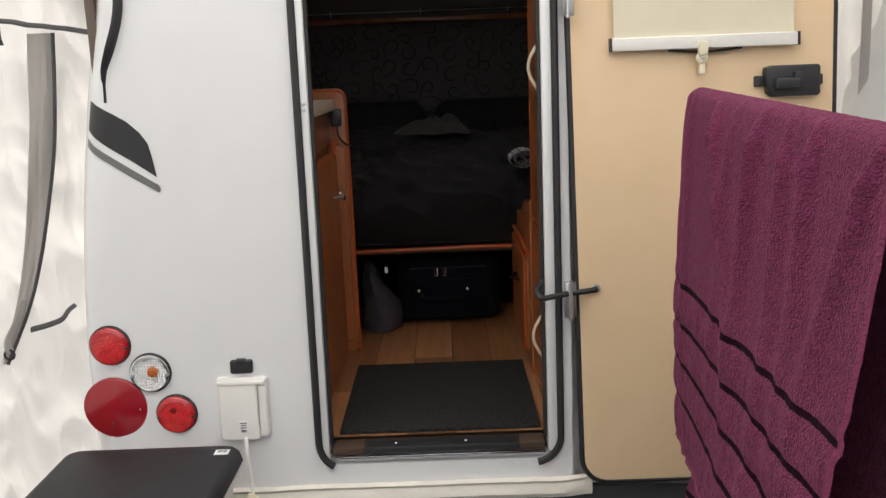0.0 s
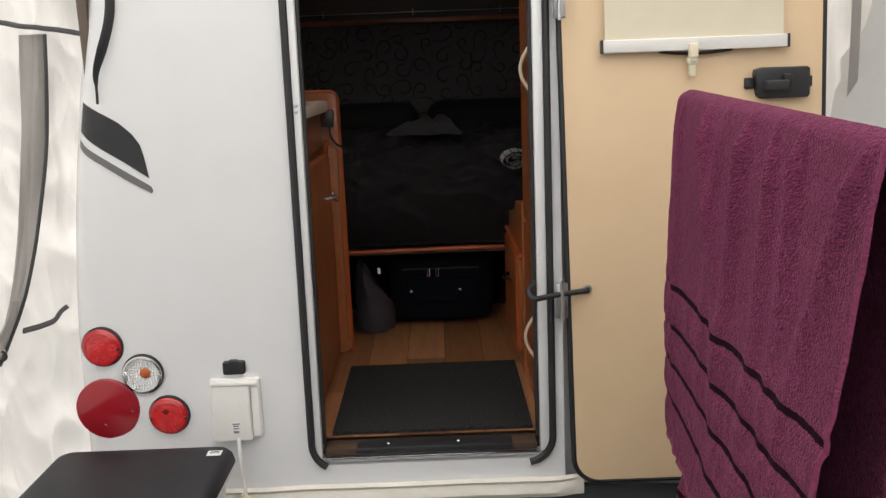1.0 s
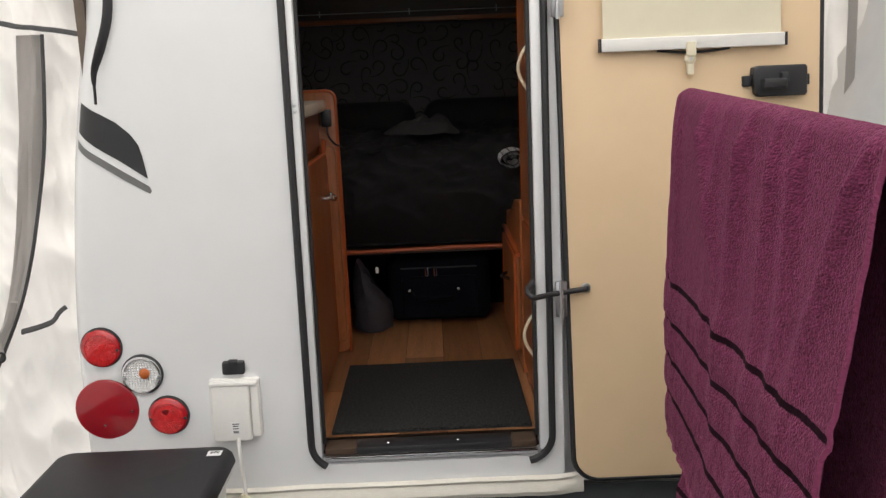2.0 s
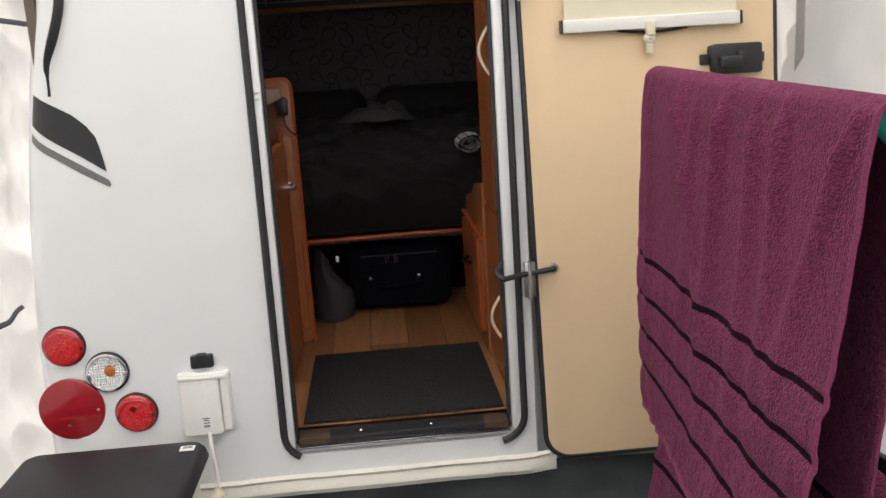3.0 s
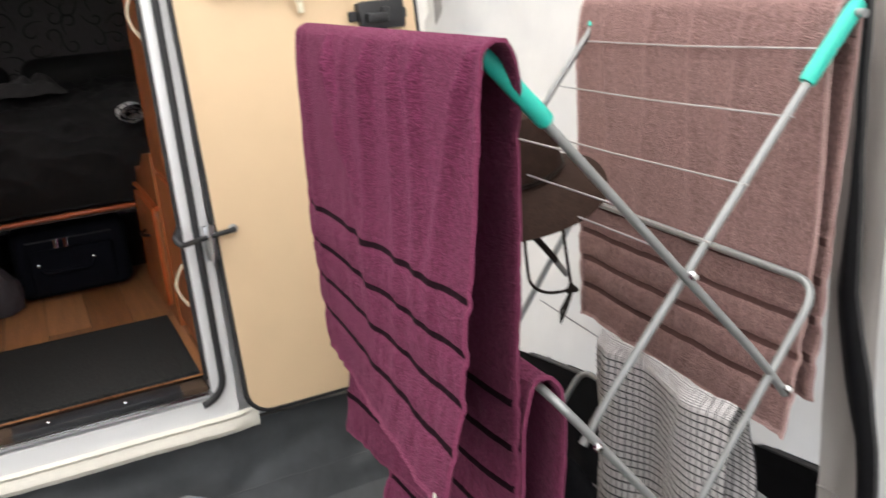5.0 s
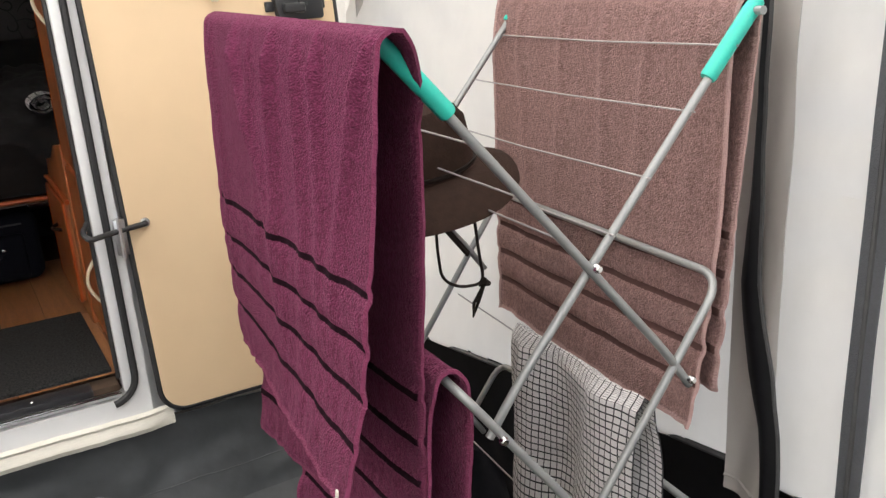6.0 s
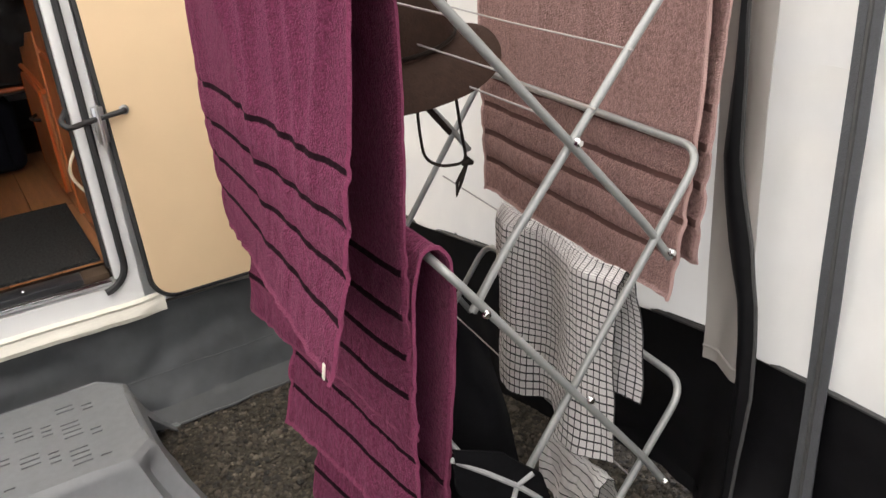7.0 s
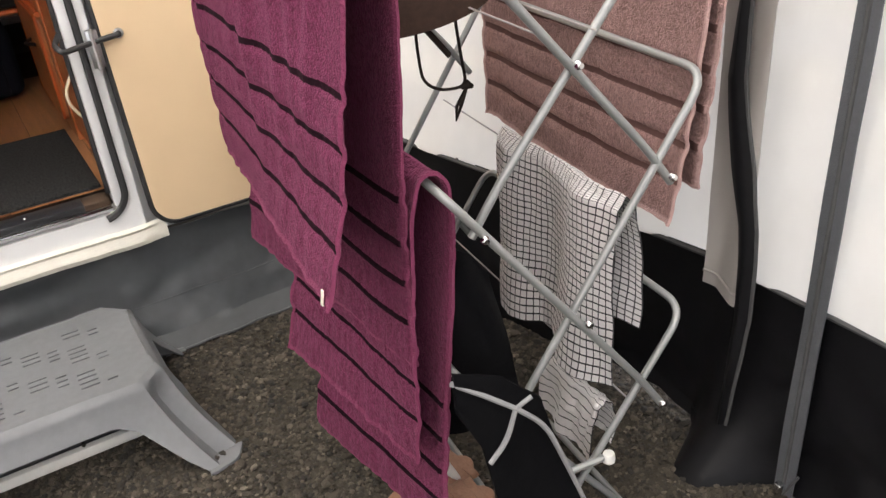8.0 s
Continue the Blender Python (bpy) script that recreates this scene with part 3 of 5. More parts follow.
    # ceiling and roof with an unseen opening, added to brighten the cabin
    for name, m, z0, z1, w in (("inner_ceiling", INNER_WALL, 1.80, 1.83, 0.7), ("roof", WHITE_GRP, ROOF_Z - 0.02, ROOF_Z + 0.03, 0.62)):
        for x0, x1, y0, y1 in ((-w, w, 2.05, 2.45), (-w, w, 3.15, 4.3), (-w, -0.32, 2.45, 3.15), (0.32, w, 2.45, 3.15)):
            part(name, box_bm(x0, x1, y0, y1, z0, z1), m, van)
    part("roof_fill_panel", box_bm(-0.33, 0.33, 2.44, 3.16, ROOF_Z + 0.03, ROOF_Z + 0.036, 0.002), ACRYLIC, van, "unseen milky roof opening added to brighten the cabin")
    for x0, x1 in ((-0.7, -0.262), (0.268, 0.7)):
        part("inner_rear_lining", box_bm(x0, x1, 2.085, 2.10, 0.36, 1.8), INNER_WALL, van)
    part("underfloor", box_bm(-0.70, 0.70, 2.075, 4.2, 0.30, 0.352), DARK_PANEL, van)
    # hinges between the body and the door
    for z0, z1 in ((0.655, 0.735), (1.30, 1.38)):
        hinge = part("hinge", box_bm(0.294, 0.318, 1.974, 1.988, z0, z1, 0.002), ALU, van, "aluminium butt hinge")
        part("pin", tube_bm([(0.305, 1.972, z0 - 0.004), (0.305, 1.972, z1 + 0.004)], 0.0045, 10), ALU, hinge)
    return van


van = build_caravan()


def build_floor():
    floor = part("floor", box_bm(-0.7, 0.7, 2.075, 3.6, 0.352, 0.3585), SEAM)
    tagged(floor, "brown wood-effect plank floor inside the caravan", "floor", kind="structure")
    rng = random.Random(3)
    x = -0.30
    for k in range(6):
        cut = [2.056, 2.35 + 0.32 * ((k * 37) % 5) / 5, 3.2]
        for y0, y1 in zip(cut, cut[1:]):
            ob = part("plank", box_bm(x + 0.0008, x + 0.1132, y0 + 0.0008, y1 - 0.0008, 0.3585, 0.363, 0.0008, 1), PLANKS[(k * 2 + (y0 > 2.1)) % 3], floor)
        x += 0.114


def build_left_unit():
    unit = thing("kitchen_unit", (-0.45, 2.45, 0.363), "cherry wood kitchen unit with cream worktop", "cabinet")
    part("body", box_bm(-0.69, -0.302, 2.11, 2.68, 0.363, 1.10, 0.004), WOOD, unit)
    part("worktop", box_bm(-0.69, -0.272, 2.105, 2.688, 1.10, 1.132, 0.006), WORKTOP, unit, "cream worktop")
    panel = part("end_panel", slab_bm(round_rect(-0.69, -0.243, 0.363, 1.156, 0.028), lambda a, b, d: Vector((a, 2.69 + d, b)), 0.022, 0.003), WOOD, unit)
    rim = [(-0.60, 1.157), (-0.244, 1.157), (-0.243, 0.366)]
    part("edge_band", tube_bm(rounded([(a, 2.694, b) for a, b in rim], 0.028), 0.0055, 8), WOOD_EDGE, panel)
    part("fascia", box_bm(-0.302, -0.294, 2.11, 2.68, 1.0, 1.098, 0.003), WOOD, unit)
    door = part("door", slab_bm(round_rect(2.12, 2.60, 0.40, 0.985, 0.03), lambda a, b, d: Vector((-0.268 - d, a, b)), 0.02, 0.007), WOOD, unit)
    part("edge_band", tube_bm([(-0.272, a, b) for a, b in round_rect(2.122, 2.598, 0.402, 0.983, 0.03, 6)], 0.005, 8, closed=True), WOOD_EDGE, door)
    part("knob", lathe_bm([(0.004, 0), (0.004, 0.012), (0.009, 0.015), (0.010, 0.021), (0.006, 0.026), (0, 0.027)], Matrix.Translation((-0.268, 2.56, 0.862)) @ pose(0, 0, 0, 0, 90), 20), CHROME, door)
    slim = part("slim_door", slab_bm(round_rect(-0.300, -0.250, 0.40, 1.0, 0.02), lambda a, b, d: Vector((a, 2.672 + d, b)), 0.016, 0.005), WOOD, unit)
    part("edge_band", tube_bm(rounded([(-0.280, 2.666, 1.02), (-0.288, 2.666, 0.97), (-0.290, 2.666, 0.40)], 0.03), 0.007, 8), WOOD_EDGE, slim)
    part("knob", lathe_bm([(0.004, 0), (0.004, 0.012), (0.008, 0.015), (0.009, 0.020), (0.005, 0.025), (0, 0.026)], Matrix.Translation((-0.272, 2.672, 0.858)) @ pose(0, 0, 0, 90), 20), CHROME, slim)
    part("plinth", box_bm(-0.69, -0.31, 2.12, 2.68, 0.363, 0.40), DARK_PANEL, unit)
    sock = part("plug_socket", box_bm(-0.284, -0.256, 2.655, 2.69, 1.056, 1.105, 0.004), BLACK_PLASTIC, unit, "black plug in socket")
    part("lead", tube_bm(rounded([(-0.268, 2.66, 1.058), (-0.266, 2.65, 1.03), (-0.25, 2.66, 1.005), (-0.23, 2.72, 0.99)], 0.02, 5), 0.0028, 8), RUBBER, sock)


def build_right_units():
    tall = thing("tall_cupboard", (0.45, 2.25, 0.363), "tall cherry wood cupboard with cream loop handles", "cupboard")
    part("body", box_bm(0.283, 0.69, 2.105, 2.43, 0.363, 1.78, 0.004), WOOD, tall)
    for z0, z1, hz in ((0.40, 0.80, 0.545), (0.815, 1.77, 1.20)):
        door = part("door", slab_bm(round_rect(2.115, 2.42, z0, z1, 0.02), lambda a, b, d: Vector((0.266 + d, a, b)), 0.018, 0.006), WOOD, tall)
        part("edge_band", tube_bm([(0.270, a, b) for a, b in round_rect(2.117, 2.418, z0 + 0.002, z1 - 0.002, 0.02, 6)], 0.005, 8, closed=True), WOOD_EDGE, door)
        arc = [(0.268 - 0.024 * math.sin(math.pi * k / 14), 2.20, hz - 0.055 + 0.11 * k / 14) for k in range(15)]
        part("loop_handle", tube_bm(arc, 0.0042, 10), IVORY, door, "cream plastic loop handle")
    low = thing("low_cupboard", (0.45, 2.65, 0.363), "low cherry wood cupboard beside the bed", "cupboard")
    side = [(2.435, 0.363), (2.90, 0.363), (2.90, 0.765), (2.80, 0.755), (2.70, 0.785), (2.60, 0.83), (2.435, 0.85)]
    part("body", slab_bm(side, lambda a, b, d: Vector((0.262 + d, a, b)), 0.42, 0.004), WOOD, low)
    door = part("door", slab_bm(round_rect(2.48, 2.86, 0.41, 0.69, 0.02), lambda a, b, d: Vector((0.247 + d, a, b)), 0.016, 0.006), WOOD, low)
    part("edge_band", tube_bm([(0.251, a, b) for a, b in round_rect(2.482, 2.858, 0.412, 0.688, 0.02, 6)], 0.005, 8, closed=True), WOOD_EDGE, door)
    part("loop_handle", tube_bm([(0.249 - 0.022 * math.sin(math.pi * k / 12), 2.62 + 0.09 * k / 12, 0.59) for k in range(13)], 0.005, 8), CORD, door, "dark loop handle")
    part("rail", tube_bm(rounded([(0.257, 2.44, 0.70), (0.252, 2.66, 0.715), (0.255, 2.88, 0.705)], 0.08), 0.007, 8), WOOD_EDGE, low)


def build_bed():
    bed = thing("bed", (0, 3.4, 0.363), "fixed bed with orange wooden front edge", "bed")
    part("platform", box_bm(-0.68, 0.68, 2.90, 3.98, 0.622, 0.640), DARK_PANEL, bed)
    part("front_edge", tube_bm([(-0.262, 2.892, 0.634), (-0.05, 2.889, 0.637), (0.1, 2.889, 0.639), (0.262, 2.891, 0.637)], 0.0075, 10), WOOD_EDGE, bed, "glossy orange wood front edge")
    part("mattress", box_bm(-0.68, 0.68, 2.93, 3.98, 0.642, 0.75, 0.03, 3), DUVET, bed)

    def cover(a, b):
        x = -0.66 + 1.32 * a
        if b < 0.6:
            t = b / 0.6
            y = 2.905 - 0.075 * math.sin(math.pi * min(1, t * 1.15)) * (1 if t < 0.87 else 0.4) + 0.06 * t ** 3
            z = 0.655 + 0.315 * t ** 0.9
        else:
            t = (b - 0.6) / 0.4
            y = 2.965 + 0.98 * t
            z = 0.97 + 0.03 * math.sin(t * 2)
        q = z * 1.4 + y
        wr = 0.020 * wob(x * 5 + 3, q * 6, 1) + 0.010 * wob(x * 13 + q * 5, q * 11 - x * 6, 5) - 0.034 * abs(wob(x * 7 + q * 7, q * 5 - x * 6, 8)) - 0.016 * abs(wob(x * 17 - q * 9, q * 9 + x * 6, 3))
        front = 1.0 if b < 0.6 else 0.0
        return Vector((x, y - wr * front * min(1, b * 6), z + wr * (1.1 - 0.7 * front)))

    duvet = part("duvet", sheet_bm(180, 130, cover), DUVET)
    tagged(duvet, "crumpled black duvet bunched over the bed", "duvet")
    part("duvet_hem", tube_bm([cover(k / 80, 0.004) for k in range(81)], 0.004, 6), DUVET, duvet)
    for x0, x1 in ((-0.66, -0.03), (0.0, 0.66)):
        pil = part("pillow", box_bm(x0, x1, 3.66, 3.93, 0.80, 1.085, 0.07, 4), DUVET)
        tagged(pil, "plump black pillow propped at the head of the bed", "pillow")

    def heap(a, b):
        t, r = a * 2 * math.pi, b
        x, y = 0.135 * r * math.cos(t), 0.10 * r * math.sin(t)
        h = 0.05 * (1 - r ** 2.6) * (1 + 0.6 * wob(x * 26, y * 26, 2)) - 0.004
        return Vector((0.0 + x + 0.04 * h * 8, 3.2 + y, 0.995 + h + 0.01 * wob(x * 12, y * 14)))
    tagged(part("folded_jumper", sheet_bm(48, 14, heap), DARK_GREY_CLOTH), "dark grey jumper heaped on the duvet", "jumper")
    roll = thing("rolled_towel", (0.285, 2.85, 0.90), "black and white patterned towel roll on the bed", "towel")
    spiral = [(0.285 + 0.036 * (1 - k / 40) * math.cos(k * 0.45) * 1.25, 2.825, 0.918 + 0.03 * (1 - k / 40) * math.sin(k * 0.45)) for k in range(34)]
    bm = sheet_bm(len(spiral) - 1, 3, lambda a, b: Vector(spiral[round(a * 33)]) + Vector((0, 0.16 * b, 0.004 * wob(a * 9, b * 5))), 0.004, uv=(0.3, 0.1))
    part("cloth", bm, CHECK, roll)


def build_luggage():
    case = thing("suitcase", (0.03, 3.03, 0.363), "soft navy suitcase under the bed with twin zip pulls", "suitcase")
    part("body", box_bm(-0.135, 0.21, 2.955, 3.15, 0.372, 0.592, 0.035, 4), SUITCASE_CLOTH, case)
    part("front_pocket", box_bm(-0.09, 0.165, 2.935, 2.97, 0.385, 0.53, 0.015, 3), SUITCASE_CLOTH, case)
    for x in (-0.003, 0.026):
        pull = part("zip_pull", tube_bm(rounded([(x - 0.004, 2.945, 0.560), (x - 0.004, 2.940, 0.533), (x + 0.004, 2.940, 0.533), (x + 0.004, 2.945, 0.560)], 0.004, 4), 0.0024, 8), CHROME, case)
    part("handle", tube_bm(rounded([(-0.06, 2.94, 0.485), (-0.05, 2.92, 0.462), (0.09, 2.92, 0.462), (0.10, 2.94, 0.485)], 0.02, 5), 0.007, 8), SUITCASE_CLOTH, case)
    for x in (-0.062, 0.10):
        part("rivet", lathe_bm([(0, 0.004), (0.005, 0.003), (0.006, 0)], Matrix.Translation((x, 2.935, 0.487)) @ pose(0, 0, 0, 90), 12), CHROME, case)
    part("zip", tube_bm([(-0.09, 2.957, 0.558), (0.165, 2.957, 0.558)], 0.0035, 6), BLACK_PLASTIC, case)

    def pouch(a, b):
        t = a * 2 * math.pi
        w = (0.066 - 0.034 * max(0, b - 0.5) / 0.5 - 0.012 * b) * (1 if b > 0.04 else 0.7)
        k = 1 + 0.10 * wob(3 * math.cos(t), 3 * math.sin(t), b * 6)
        k += 0.06 * math.sin(5 * t + 4 * b) * b
        return Vector((-0.19 + w * k * math.cos(t) - 0.012 * b + 0.01 * math.sin(b * 5), 2.925 + 0.05 * k * math.sin(t), 0.364 + 0.21 * b - 0.03 * b * b * math.cos(t) + 0.008 * wob(t, b * 3, 4) * b))
    bag = part("drawstring_bag", sheet_bm(40, 24, pouch), BAG_CLOTH)
    tagged(bag, "slack grey nylon drawstring bag on the floor", "bag")
    part("bag_label", box_bm(-0.168, -0.158, 2.875, 2.879, 0.565, 0.585, 0.001), LABEL, bag)


def build_cabin_end():
    wall = tagged(part("curly_wall", sheet_bm(40, 20, lambda a, b: Vector((-0.7 + 1.4 * a, 3.98 + 0.01 * wob(a * 6, b * 3), 0.7 + 0.72 * b)), 0.01), CURLS), "black wall cloth with darker curling pattern", "wall covering", kind="structure")
    rng = random.Random(11)
    bm = bmesh.new()
    for i in range(17):
        for j in range(8):
            cx, cz = -0.67 + 0.083 * i + rng.uniform(-0.02, 0.02), 0.84 + 0.078 * j + rng.uniform(-0.02, 0.02) + 0.05 * (i % 2)
            r, a0, turn, sign = rng.uniform(0.018, 0.032), rng.uniform(0, 6.28), rng.uniform(3.6, 5.4), rng.choice((-1, 1))
            pts = [(cx + r * (1 - 0.25 * k / 18) * math.cos(a0 + sign * turn * k / 18), cz + r * (1 - 0.25 * k / 18) * math.sin(a0 + sign * turn * k / 18)) for k in range(19)]
            hx, hz = pts[0][0] - pts[1][0], pts[0][1] - pts[1][1]
            h = math.hypot(hx, hz)
            tail = [(pts[0][0] + hx / h * d + sign * hz / h * d * d * 9, pts[0][1] + hz / h * d - sign * hx / h * d * d * 9) for d in (0.055, 0.04, 0.026, 0.013)]
            line = tail + pts
            last = None
            for k, (a, c) in enumerate(line):
                p, q = line[max(0, k - 1)], line[min(len(line) - 1, k + 1)]
                dx, dz = q[0] - p[0], q[1] - p[1]
                n = math.hypot(dx, dz) or 1
                w = 0.0034 * min(1, 0.35 + k / 6, 0.35 + (len(line) - 1 - k) / 6)
                if c > 1.40 or abs(a) > 0.69:
                    last = None
                    continue
                pair = [bm.verts.new((a - dz / n * w, 3.962, c + dx / n * w)), bm.verts.new((a + dz / n * w, 3.962, c - dx / n * w))]
                if last:
                    bm.faces.new((last[0], pair[0], pair[1], last[1]))
                last = pair
    part("curl_print", bm, CURL_LINE, wall, "black printed curls")
    bar = thing("pelmet_rail", (0, 3.93, 1.42), "wooden pelmet with curtain wire below the front window", "curtain rail")
    part("beam", box_bm(-0.7, 0.7, 3.94, 3.97, 1.412, 1.432, 0.004), WOOD, bar)
    part("wire", tube_bm([(-0.7, 3.93, 1.456), (0.7, 3.93, 1.456)], 0.002, 6), ALU, bar)
    for x in (-0.42, -0.04, 0.33):
        part("pin", tube_bm([(x, 3.93, 1.443), (x, 3.93, 1.468)], 0.002, 6), ALU, bar)
    tagged(part("front_blind", box_bm(-0.7, 0.7, 3.985, 4.0, 1.432, 1.80), DARK_PANEL), "closed dark brown front window blind", "blind", kind="structure")


def build_floor_mat():
    def pile(a, b):
        return Vector((-0.232 + 0.475 * a, 2.055 + 0.475 * b, 0.3735 + 0.0012 * wob(a * 60, b * 60)))
    mat = part("door_mat", sheet_bm(60, 60, pile, 0.008), MAT_PILE)
    tagged(mat, "charcoal grey cut-pile door mat on the plank floor", "mat")
    return mat


build_left_unit(), build_right_units(), build_bed(), build_luggage(), build_cabin_end(), build_floor_mat()


# ---- open door ----
def build_door():
    x0, x1, z0, z1, r = 0.306, 0.848, 0.287, 1.70, 0.055
    door = thing("door_1", (0.3, 1.95, z0), "open caravan door with cream lining, folded back flat", "door", kind="structure")

    # scaled about the camera's first position and sheared to fit its view
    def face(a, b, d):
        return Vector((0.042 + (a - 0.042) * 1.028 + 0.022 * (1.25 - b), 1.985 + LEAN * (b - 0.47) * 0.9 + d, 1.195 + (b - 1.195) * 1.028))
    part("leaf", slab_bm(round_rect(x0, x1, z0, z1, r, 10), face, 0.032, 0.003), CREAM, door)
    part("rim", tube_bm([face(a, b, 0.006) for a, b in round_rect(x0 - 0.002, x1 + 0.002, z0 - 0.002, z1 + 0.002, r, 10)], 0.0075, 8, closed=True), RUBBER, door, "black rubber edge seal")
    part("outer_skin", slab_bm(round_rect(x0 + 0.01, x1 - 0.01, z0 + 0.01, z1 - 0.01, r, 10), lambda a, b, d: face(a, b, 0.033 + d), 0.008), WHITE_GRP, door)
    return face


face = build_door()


def build_blind():
    b = thing("roller_blind", (0.59, 1.92, 1.24), "cream roller blind with white pull bar on the door", "blind")
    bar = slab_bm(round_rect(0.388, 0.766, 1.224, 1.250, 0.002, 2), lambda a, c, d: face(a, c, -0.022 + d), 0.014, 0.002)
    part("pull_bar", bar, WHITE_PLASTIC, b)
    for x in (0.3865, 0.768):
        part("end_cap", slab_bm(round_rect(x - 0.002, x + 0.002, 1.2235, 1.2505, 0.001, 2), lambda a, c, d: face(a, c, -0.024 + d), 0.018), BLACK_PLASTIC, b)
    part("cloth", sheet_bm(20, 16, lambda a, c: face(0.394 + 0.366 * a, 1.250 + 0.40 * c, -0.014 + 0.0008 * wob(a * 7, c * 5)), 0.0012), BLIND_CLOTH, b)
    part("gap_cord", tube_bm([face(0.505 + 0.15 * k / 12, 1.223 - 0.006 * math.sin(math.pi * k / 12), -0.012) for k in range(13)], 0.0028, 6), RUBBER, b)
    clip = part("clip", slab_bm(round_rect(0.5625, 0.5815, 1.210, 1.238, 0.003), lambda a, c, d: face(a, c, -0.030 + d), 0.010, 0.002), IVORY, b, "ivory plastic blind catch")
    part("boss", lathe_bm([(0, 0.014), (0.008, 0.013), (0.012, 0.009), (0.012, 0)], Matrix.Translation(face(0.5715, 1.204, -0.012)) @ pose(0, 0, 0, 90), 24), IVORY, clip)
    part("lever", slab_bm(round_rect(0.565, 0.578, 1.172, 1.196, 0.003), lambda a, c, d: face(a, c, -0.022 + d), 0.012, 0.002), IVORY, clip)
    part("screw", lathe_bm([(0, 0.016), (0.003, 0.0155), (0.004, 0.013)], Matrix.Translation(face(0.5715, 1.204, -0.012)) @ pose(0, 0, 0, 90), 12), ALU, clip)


def build_latch():
    l = thing("door_latch", (0.76, 1.92, 1.15), "black plastic inside door latch", "door latch")
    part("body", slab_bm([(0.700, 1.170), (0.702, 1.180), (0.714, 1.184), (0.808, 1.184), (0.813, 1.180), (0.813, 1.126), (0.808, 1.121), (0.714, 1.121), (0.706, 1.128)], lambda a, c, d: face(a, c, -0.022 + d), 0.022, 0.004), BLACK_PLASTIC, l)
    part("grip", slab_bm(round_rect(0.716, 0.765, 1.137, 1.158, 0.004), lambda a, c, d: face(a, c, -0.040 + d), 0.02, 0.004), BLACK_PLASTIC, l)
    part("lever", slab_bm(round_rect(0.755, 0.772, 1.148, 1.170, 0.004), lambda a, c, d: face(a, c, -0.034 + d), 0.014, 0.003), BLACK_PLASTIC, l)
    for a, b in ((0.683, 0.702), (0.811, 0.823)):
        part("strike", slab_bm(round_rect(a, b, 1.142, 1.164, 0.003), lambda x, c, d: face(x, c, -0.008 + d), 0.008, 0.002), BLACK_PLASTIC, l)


def build_stay():
    s = thing("door_stay", (0.3, 1.93, 0.715), "black bent wire door stay with grommet", "door stay")
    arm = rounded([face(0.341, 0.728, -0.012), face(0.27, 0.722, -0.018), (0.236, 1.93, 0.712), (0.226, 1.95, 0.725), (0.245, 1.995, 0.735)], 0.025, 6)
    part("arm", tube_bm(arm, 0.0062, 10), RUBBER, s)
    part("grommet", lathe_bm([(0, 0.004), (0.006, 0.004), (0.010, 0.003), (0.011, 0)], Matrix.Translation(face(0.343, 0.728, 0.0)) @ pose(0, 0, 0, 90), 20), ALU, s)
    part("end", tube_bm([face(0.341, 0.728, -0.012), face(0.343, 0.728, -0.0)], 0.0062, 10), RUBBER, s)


build_blind(), build_latch(), build_stay()


# ---- skirt, step, box, cable ----
def build_skirt():
    def drop(a, b):
        x = -0.95 + 2.0 * a
        z = 0.232 - (0.232 - GROUND_Z - 0.006) * b
        y = 2.015 - 0.075 * b ** 2 + 0.012 * wob(x * 4, b * 2, 3) * (0.3 + b) + 0.006 * wob(x * 13, b * 5, 6)
        if b > 0.9:
            y -= (b - 0.9) * 0.45
        return Vector((x, y, z + 0.006 * wob(x * 9, 0, 2) * b))
    skirt = tagged(part("caravan_skirt", sheet_bm(160, 30, drop, 0.002), SKIRT), "dark grey plastic draught skirt hung below the caravan", "skirt")
    part("bottom_hem", tube_bm([drop(k / 120, 0.995) + Vector((0, -0.002, 0.002)) for k in range(121)], 0.0035, 6), SKIRT, skirt)
    part("welt_seam", tube_bm([drop(k / 120, 0.62) + Vector((0, -0.002, 0)) for k in range(121)], 0.0018, 6), SKIRT, skirt)


